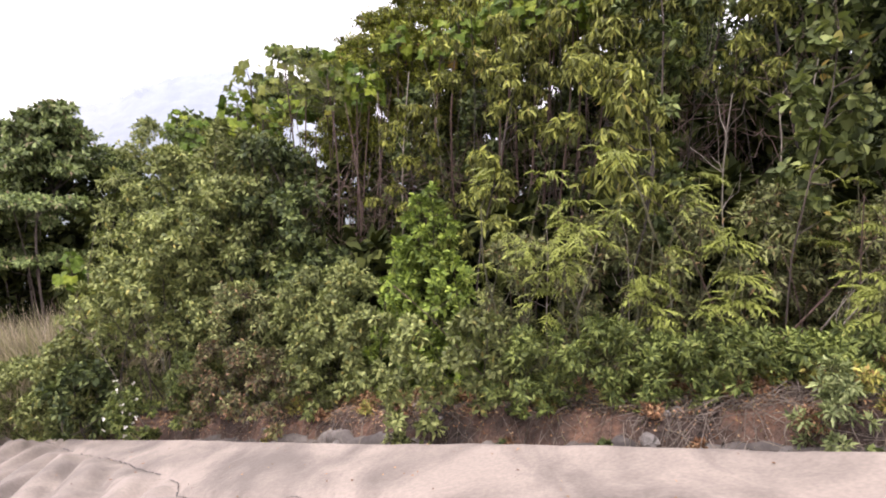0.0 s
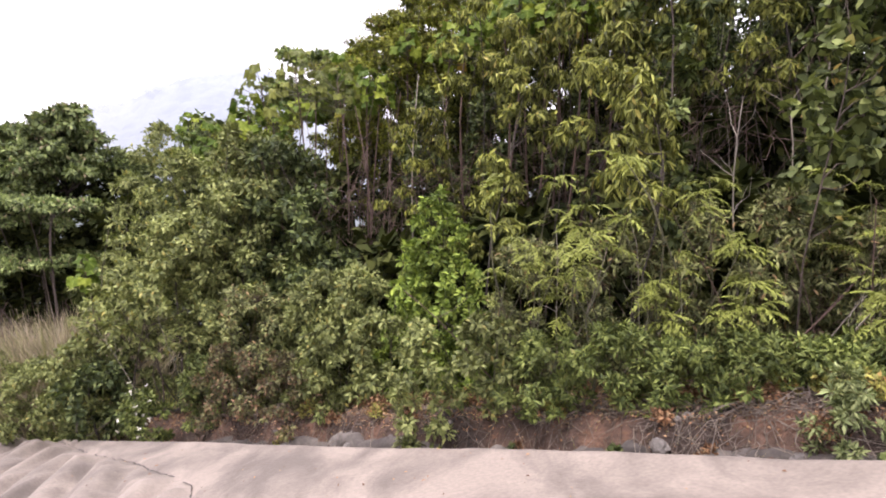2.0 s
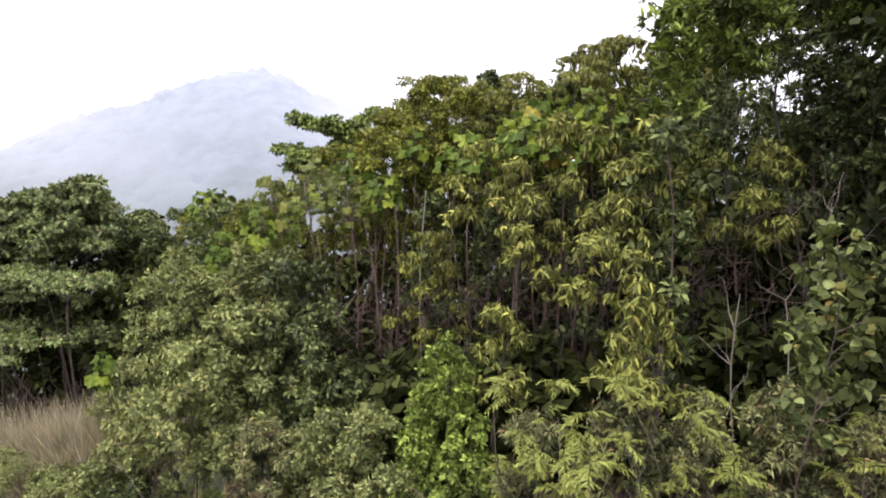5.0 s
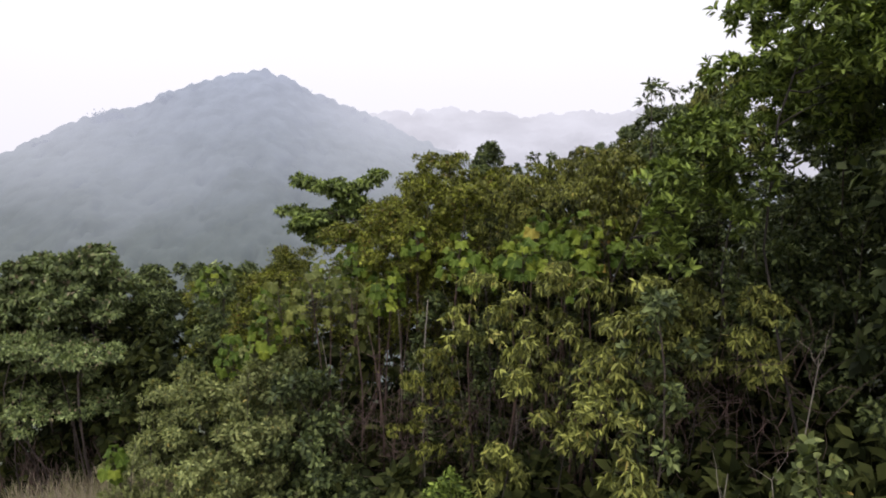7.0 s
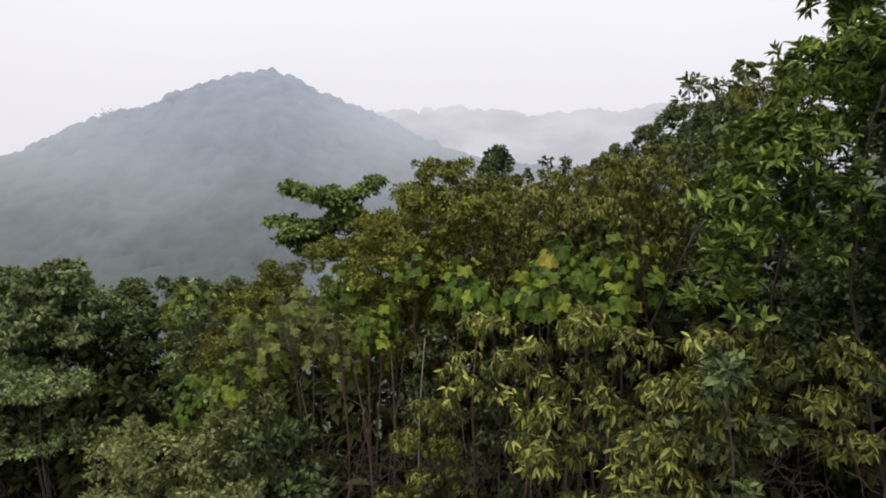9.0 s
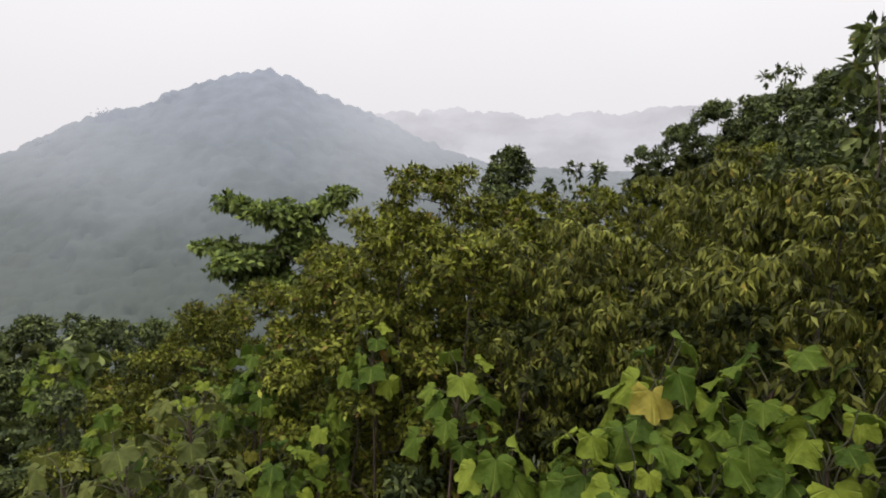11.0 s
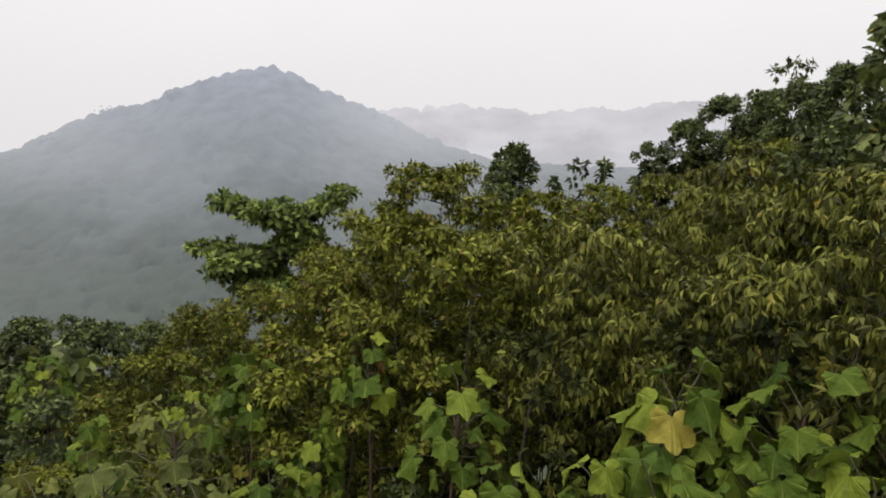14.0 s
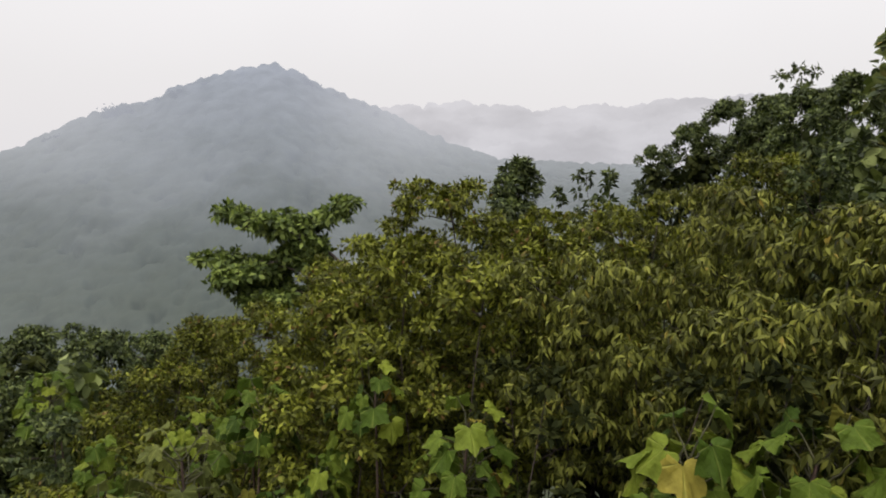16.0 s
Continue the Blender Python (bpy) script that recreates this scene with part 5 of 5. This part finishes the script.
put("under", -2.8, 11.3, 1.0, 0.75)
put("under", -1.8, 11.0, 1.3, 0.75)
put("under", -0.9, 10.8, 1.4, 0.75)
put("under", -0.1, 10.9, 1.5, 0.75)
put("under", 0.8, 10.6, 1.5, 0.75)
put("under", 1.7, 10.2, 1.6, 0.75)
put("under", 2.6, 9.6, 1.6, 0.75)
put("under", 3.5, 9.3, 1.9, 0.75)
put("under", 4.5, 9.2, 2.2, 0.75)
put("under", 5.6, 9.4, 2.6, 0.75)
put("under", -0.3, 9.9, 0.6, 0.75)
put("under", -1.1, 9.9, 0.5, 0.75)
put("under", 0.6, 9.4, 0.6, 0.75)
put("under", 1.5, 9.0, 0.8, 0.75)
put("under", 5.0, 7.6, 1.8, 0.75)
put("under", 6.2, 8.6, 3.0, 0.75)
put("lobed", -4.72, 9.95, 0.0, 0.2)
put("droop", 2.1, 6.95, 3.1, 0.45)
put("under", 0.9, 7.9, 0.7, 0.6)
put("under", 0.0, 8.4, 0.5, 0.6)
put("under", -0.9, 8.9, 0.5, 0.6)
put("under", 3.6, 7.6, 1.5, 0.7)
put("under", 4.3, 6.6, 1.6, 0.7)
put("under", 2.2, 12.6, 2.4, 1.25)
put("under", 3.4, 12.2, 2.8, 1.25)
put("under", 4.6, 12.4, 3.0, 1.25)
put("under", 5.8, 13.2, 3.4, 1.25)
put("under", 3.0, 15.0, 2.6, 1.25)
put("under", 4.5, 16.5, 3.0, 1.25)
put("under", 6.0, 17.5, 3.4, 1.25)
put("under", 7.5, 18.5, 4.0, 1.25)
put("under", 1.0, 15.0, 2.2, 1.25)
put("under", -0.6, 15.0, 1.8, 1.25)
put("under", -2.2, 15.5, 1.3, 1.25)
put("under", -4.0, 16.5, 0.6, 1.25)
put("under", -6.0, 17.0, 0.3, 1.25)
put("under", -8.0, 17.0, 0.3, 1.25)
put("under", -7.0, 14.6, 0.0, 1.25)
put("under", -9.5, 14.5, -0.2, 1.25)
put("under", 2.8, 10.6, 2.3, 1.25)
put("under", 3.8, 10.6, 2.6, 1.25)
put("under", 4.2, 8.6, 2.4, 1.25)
put("dark", 5.4, 9.9, 3.6, 0.7)
put("dark", 5.0, 9.0, 3.2, 0.7)
put("dark", 6.1, 11.2, 3.8, 0.8)
put("under", 5.3, 10.2, 2.9, 0.8)
put("hedge", -7.0, 12.9, 0.62, 0.85)
# Tall trees added at and past the view's right side to cut skylight.
put("edge", 5.3, 4.5, 6.5, 1.2)
put("edge", 6.4, 6.0, 7.2, 1.3)
put("edge", 5.7, 7.2, 7.5, 1.2)
put("hedge", -8.6, 13.4, 0.6, 1.0)
put("under", -8.0, 15.4, 1.2, 1.3)
put("under", -9.6, 15.2, 1.0, 1.3)
put("under", -6.9, 15.8, 1.3, 1.2)
put("under", -8.6, 14.0, -0.1, 1.2)
put("under", -7.4, 13.9, 0.0, 1.1)
put("under", -10.6, 16.5, 1.4, 1.4)
put("dark", -6.4, 14.8, 1.4, 0.8)
put("yshrub", -5.6, 9.1, -1.25, 0.6)
put("yshrub", -6.5, 9.5, -1.2, 0.65)
# Further unseen crowns on the right, placed only to shade the wood.
put("edge", 7.5, 8.6, 8.8, 1.6)
put("edge", 8.2, 5.4, 8.5, 1.6)
put("edge", 7.2, 10.6, 8.4, 1.5)
put("edge", 4.9, 3.1, 5.6, 1.0)

put("lobed", -2.1, 9.5, 2.3, 0.30)
put("lobed", -2.7, 9.7, 1.95, 0.28)
put("droop", 3.0, 7.5, 3.35, 0.30)
put("droop", 3.7, 7.4, 3.30, 0.30)
put("under", 7.5, 23.2, 4.7, 1.2)
put("under", 8.5, 22.6, 5.3, 1.3)
put("under", 6.7, 24.2, 4.3, 1.0)
put("under", 8.2, 19.4, 5.2, 1.1)


# ---------------------------------------------------------------- bare stems and dead wood
def bare_stem(x, y, z0, z1, lean, radius, twigs, seed, bark=M_PALEBARK):
    rng = np.random.default_rng(seed)
    root = new("bare_sapling")
    base = float(ground_z(x, y))
    root.location = (x, y, base)
    tagged(root, "thin leafless pale sapling among the bushes", "sapling", "bare saplings")
    line = bent((0, 0, -0.1), (lean[0], lean[1], z1 - base), rng, 0.025, 9)
    v, f = tube(line, radius * np.linspace(1.0, 0.4, 9), 7)
    trunk = child("trunk", quad_mesh("trunk", v, f, bark, True), root)
    for k in range(twigs):
        j = int(rng.integers(4, 9))
        ang = rng.uniform(0, 6.28)
        far = rng.uniform(0.08, 0.3)
        tip = line[j] + np.array([math.cos(ang) * far, math.sin(ang) * far, rng.uniform(0.12, 0.4)])
        v, f = tube(bent(line[j], tip, rng, 0.08, 4), radius * np.linspace(0.4, 0.12, 4), 4)
        child("limb", quad_mesh("limb", v, f, bark, True), trunk)


bare_stem(2.86, 5.8, 0, 2.05, (-0.12, 0.05), 0.010, 8, 21)
bare_stem(3.05, 5.85, 0, 2.0, (0.05, 0.0), 0.009, 3, 2)
bare_stem(-0.55, 9.3, 0, 2.2, (-0.1, 0.1), 0.015, 4, 3, M_REDBARK)
bare_stem(-0.75, 9.1, 0, 1.9, (-0.25, 0.1), 0.012, 4, 4, M_REDBARK)
bare_stem(0.25, 9.2, 0, 2.6, (-0.05, 0.1), 0.015, 3, 5)
bare_stem(1.3, 8.6, 0, 2.2, (0.03, 0.1), 0.011, 2, 6)
bare_stem(-1.0, 9.4, 0, 2.0, (-0.3, 0.0), 0.010, 3, 7)
bare_stem(-0.2, 9.6, 0, 2.4, (0.15, 0.0), 0.011, 3, 8, M_REDBARK)
bare_stem(3.9, 6.7, 0, 2.6, (0.1, 0.1), 0.012, 4, 9)


_s = np.random.default_rng(12)
for k in range(9):
    bare_stem(-0.6 + 0.5 * k, 9.9 - 0.12 * k, 0, 2.3 + 0.25 * float(_s.random()), (float(_s.uniform(-.4, .4)), float(_s.uniform(-.3, .1))), 0.008, 4, 30 + k, M_REDBARK if k % 3 else M_PALEBARK)
for k in range(13):
    x_ = float(_s.uniform(1.0, 3.3))
    y_ = 6.1 - 0.35 * x_ + float(_s.uniform(-.25, .25))
    g_ = float(ground_z(x_, y_))
    bare_stem(x_, y_, 0, g_ + float(_s.uniform(0.75, 1.35)), (float(_s.uniform(-1.1, 0.9)), float(_s.uniform(-.35, .1))), 0.007, 3, 60 + k, M_PALEBARK if k % 2 else M_REDBARK)
for k in range(2):
    bare_stem(-2.7 + 0.5 * k, 7.75 - 0.2 * k, 0, -0.3 + 0.1 * k, (-0.55 + 0.3 * k, -0.2), 0.005, 5, 80 + k)


# ---------------------------------------------------------------- bank and ditch
def along(s, d):
    """Ground plan from the run along the slab's edge and the distance past it."""
    return 1.2 + s * E_S[0] + d * E_D[0], 4.3 + s * E_S[1] + d * E_D[1]


_b = np.random.default_rng(31)
n = 38000
bx, by = along(_b.uniform(-5.5, 3.2, n), 0.30 + 1.5 * _b.random(n) ** 0.8)
bp = np.stack([bx, by, ground_z(bx, by) + 0.006 + 0.03 * _b.random(n) ** 2], -1)
bw = unit(np.stack([_b.normal(size=n), _b.normal(size=n), 0.25 * _b.normal(size=n)], -1))
bu = unit(np.stack([0.5 * _b.normal(size=n), 0.5 * _b.normal(size=n), np.ones(n)], -1))
v, f = stamp(RHOMB, bp, bw, bu, _b.uniform(0.010, 0.030, n), _b.uniform(0.35, 0.6, n))
tagged(new("leaf_litter", quad_mesh("leaf_litter", v, f, M_LITTER)), "brown and tan fallen leaves strewn over the bank", "leaf litter", kind="stuff")

# broken grey cement face on the ditch's far side
M_CEMENT = rough_material("dirty_grey_cement", (0.02, 0.016, 0.014), (0.13, 0.115, 0.10), 2.2, 0.92, 0.5, (0.06, 0.05, 0.043), 0.015)
_cs = np.arange(-5.0, 2.6, 0.03)
_x0, _y0 = along(_cs, 0.40)
_brink = 0.52 + 0.16 * (fbm(_x0 * 1.7, _y0 * 1.7, 25) - 0.5) + 0.10 * (fbm(_x0 * 6, _y0 * 6, 26) - 0.5)
_wall = []
for lift, back in ((-0.22, -0.10), (-0.11, -0.085), (0.0, -0.07), (0.006, 0.02)):
    wx, wy = along(_cs, _brink + back + 0.02 * (fbm(_cs * 4, _cs * 0 + lift * 9, 91) - 0.5))
    tx, ty = along(_cs, _brink + 0.10)
    rag = -0.13 - 0.14 * np.clip(1.9 * fbm(_cs * 1.3, _cs * 0 + 2.0, 92, 3) - 0.62, 0, 1)
    _wall.append(np.stack([wx, wy, ground_z(tx, ty) + np.where(lift > -0.2, rag + lift * 0.6, -0.36)], -1))
_nw = len(_cs)
_wq = np.concatenate([np.stack([np.arange(_nw - 1) + k * _nw, np.arange(1, _nw) + k * _nw, np.arange(1, _nw) + (k + 1) * _nw, np.arange(_nw - 1) + (k + 1) * _nw], -1) for k in range(3)])
tagged(new("ditch_wall", quad_mesh("ditch_wall", np.concatenate(_wall), _wq, M_CEMENT, True)), "broken grey cement wall lining the ditch", "ditch wall", kind="structure")

parts = []
for k in range(1900):
    x0, y0 = along(_b.uniform(-4.5, 3.0) if k < 1300 else 0.9 + 0.7 * _b.normal(), _b.uniform(0.40, 0.9))
    ang = _b.uniform(0, 6.28)
    ln = _b.uniform(0.06, 0.34)
    a = np.array([x0, y0, float(ground_z(x0, y0)) + 0.02])
    x1, y1 = x0 + math.cos(ang) * ln, y0 + math.sin(ang) * ln
    b = np.array([x1, y1, float(ground_z(x1, y1)) + _b.uniform(0.01, 0.06)])
    parts.append(tube(bent(a, b, _b, 0.12, 4), [0.003, 0.0026, 0.002, 0.001], 3))
v, f = gather(parts)
tagged(new("dead_twigs", quad_mesh("dead_twigs", v, f, M_DEADWOOD)), "tangle of dry grey twigs along the ditch", "dead twigs", kind="stuff")


# thin dry wood that fills the shade under the canopy
parts = []
for k in range(1500):
    x0 = float(_b.uniform(-1.6, 4.2))
    y0 = 9.4 - 0.45 * max(x0, 0) + float(_b.uniform(-.9, .9))
    z0 = float(ground_z(x0, y0)) + float(_b.uniform(0.5, 2.6))
    way = _b.normal(size=3) * np.array([0.5, 0.4, 0.6]) + np.array([0, 0, 0.5])
    a = np.array([x0, y0, z0])
    parts.append(tube(bent(a, a + way * _b.uniform(0.25, 0.8), _b, 0.1, 4), [0.005, 0.004, 0.003, 0.0015], 3))
for k in range(420):
    x0, y0 = float(_b.uniform(-9.5, -5.6)), float(_b.uniform(12.8, 14.2))
    a = np.array([x0, y0, float(ground_z(x0, y0)) + float(_b.uniform(-0.05, 1.4))])
    way = _b.normal(size=3) * np.array([0.3, 0.3, 0.3]) + np.array([0, 0, 0.9])
    parts.append(tube(bent(a, a + way * _b.uniform(0.5, 1.2), _b, 0.08, 4), [0.014, 0.011, 0.008, 0.004], 3))
v, f = gather(parts)
tagged(new("dry_brushwood", quad_mesh("dry_brushwood", v, f, M_REDBARK)), "tangle of thin brown dry branches under the canopy", "brushwood", kind="stuff")


def stone(s, d, size, seed, up=0.0):
    rng = np.random.default_rng(seed)
    bm = bmesh.new()
    bmesh.ops.create_icosphere(bm, subdivisions=2, radius=1.0)
    sx, sy, sz = rng.uniform(0.8, 1.3), rng.uniform(0.6, 1.0), rng.uniform(0.4, 0.65)
    for vert in bm.verts:
        p = vert.co
        q = noise.noise(p * 1.3 + Vector((seed, 0, 0))) * 0.35 + noise.noise(p * 3.1 + Vector((0, seed, 0))) * 0.12
        vert.co = Vector((p.x * sx, p.y * sy, p.z * sz)) * (1 + q) * size
    me = bpy.data.meshes.new("stone")
    bm.to_mesh(me)
    bm.free()
    me.materials.append(M_STONE)
    ob = new("stone", me)
    x, y = along(s, d)
    ob.location = (x, y, float(ground_z(x, y)) + size * 0.18 + up * 0.4)
    ob.rotation_euler = (rng.uniform(-.2, .2), rng.uniform(-.2, .2), rng.uniform(0, 6))
    tagged(ob, "rough grey stone half sunk in the ditch earth", "stone", "stones in the ditch")


for s_, d_, r_, up_ in ((0.34, 0.47, 0.075, 0.12), (0.30, 0.62, 0.06, 0.0), (0.44, 0.66, 0.05, 0.0), (-2.84, 0.45, 0.06, 0.1), (1.02, 0.45, 0.075, 0.05),
                        (1.25, 0.46, 0.07, 0.05), (-0.50, 0.46, 0.075, 0.07), (-0.75, 0.46, 0.07, 0.07), (-1.5, 0.46, 0.08, 0.08), (-2.1, 0.46, 0.06, 0.08), (0.75, 0.46, 0.06, 0.07)):
    stone(s_, d_, r_, int(300 + s_ * 37), up_)
for k in range(22):
    stone(float(_b.uniform(-4.0, 1.8)), float(_b.uniform(0.55, 0.8)), float(_b.uniform(0.012, 0.03)), 40 + k)


# bits of leaf and grit blown onto the slab
m = 90
qs, qd = _b.uniform(-4.0, 1.6, m), -0.05 - 1.1 * _b.random(m)
qx, qy = along(qs, qd)
qp = np.stack([qx, qy, slab_height(qs, qd, qx, qy) + 0.006], -1)
qw = unit(np.stack([_b.normal(size=m), _b.normal(size=m), 0.1 * _b.normal(size=m)], -1))
v, f = stamp(RHOMB, qp, qw, np.tile(np.array([0.1, 0, 1.0]), (m, 1)), _b.uniform(0.008, 0.03, m), _b.uniform(0.3, 0.6, m))
tagged(new("leaf_litter", quad_mesh("leaf_litter", v, f, M_LITTER)), "few dark dry leaf scraps on the pale slab", "leaf litter", kind="stuff")


# ---------------------------------------------------------------- grasses
def grass(name, label, mat, n, place, tall, seed):
    rng = np.random.default_rng(seed)
    x, y = place(rng, n)
    keep = edge_off(x, y) > 0.16
    x, y = x[keep], y[keep]
    n = len(x)
    at = np.stack([x, y, ground_z(x, y) - 0.01], -1)
    way = unit(np.stack([0.35 * rng.normal(size=n), 0.35 * rng.normal(size=n), np.ones(n)], -1))
    up = unit(rng.normal(size=(n, 3)))
    blade = (np.array([(-.5, 0, 0), (.5, 0, 0), (.35, .55, .05), (-.35, .55, .05), (.05, 1, .22), (-.05, 1, .22)]), np.array([(0, 1, 2, 3), (3, 2, 4, 5)]))
    v, f = stamp(blade, at, way, up, tall * rng.uniform(0.5, 1.1, n), np.full(n, 0.009))
    tagged(new(name, quad_mesh(name, v, f, mat)), label, "grass", kind="stuff")


def tussocks(x0, x1, y0, y1, per, spread):
    def place(rng, n):
        c = n // per + 1
        cx, cy = rng.uniform(x0, x1, c), rng.uniform(y0, y1, c)
        k = rng.integers(0, c, n)
        return cx[k] + spread * rng.normal(size=n), cy[k] + spread * rng.normal(size=n)
    return place


grass("dry_grass", "tall straw-coloured grass on the open slope", M_STRAW, 20000, tussocks(-9.0, -4.6, 9.4, 11.6, 60, 0.3), 1.6, 51)
grass("green_grass", "mixed green and yellow grass between the shrubs", M_GRASS, 6000, tussocks(-6.5, -3.0, 7.0, 9.5, 50, 0.10), 0.45, 52)


def bank_place(rng, n):
    s, d = rng.uniform(-3.5, 3.2, n), 0.25 + 1.2 * rng.random(n)
    return along(s, d)


grass("bank_grass", "short dry grass and seedlings on the earth bank", M_GRASS, 5000, bank_place, 0.10, 53)
for s_, d_, r_, kind_ in ((1.30, 0.70, 0.15, "weed_gold"), (1.45, 0.85, 0.18, "weed_gold"),
                          (1.12, 0.78, 0.13, "weed_gold"), (1.60, 0.62, 0.15, "weed_gold"), (0.90, 0.82, 0.10, "weed_gold"), (-2.75, 0.62, 0.13, "weed_gold"),
                          (1.38, 0.26, 0.12, "creeper"), (1.52, 0.30, 0.14, "creeper"), (1.26, 0.28, 0.07, "creeper"), (-0.62, 0.48, 0.08, "creeper"),
                          (0.7, 0.75, 0.09, "weed_dry"), (1.1, 0.5, 0.10, "weed_dry"), (-1.2, 0.7, 0.10, "weed_dry"), (-2.0, 0.7, 0.14, "weed_dry"),
                          (-2.3, 0.95, 0.16, "dry"), (-3.1, 0.9, 0.18, "dry"), (0.1, 0.45, 0.06, "creeper")):
    x_, y_ = along(s_, d_)
    r_ *= 0.8
    put(kind_, x_, y_, float(ground_z(x_, y_)) + r_ * 1.3, r_)

for k in range(40):
    x_, y_ = along(float(_b.uniform(-2.4, 2.4)), float(_b.uniform(0.62, 1.15)))
    r_ = float(_b.uniform(0.05, 0.11))
    put(("weed_gold", "weed_dry", "weed_pale")[k % 3], x_, y_, float(ground_z(x_, y_)) + r_ * 1.1, r_)
for k in range(34):
    x_, y_ = along(float(_b.uniform(-3.2, 2.2)), float(_b.uniform(0.28, 0.95)))
    r_ = float(_b.uniform(0.03, 0.08))
    put(("weed_small", "weed_dry", "weed_gold", "weed_dry")[k % 4], x_, y_, float(ground_z(x_, y_)) + r_ * 1.2, r_)
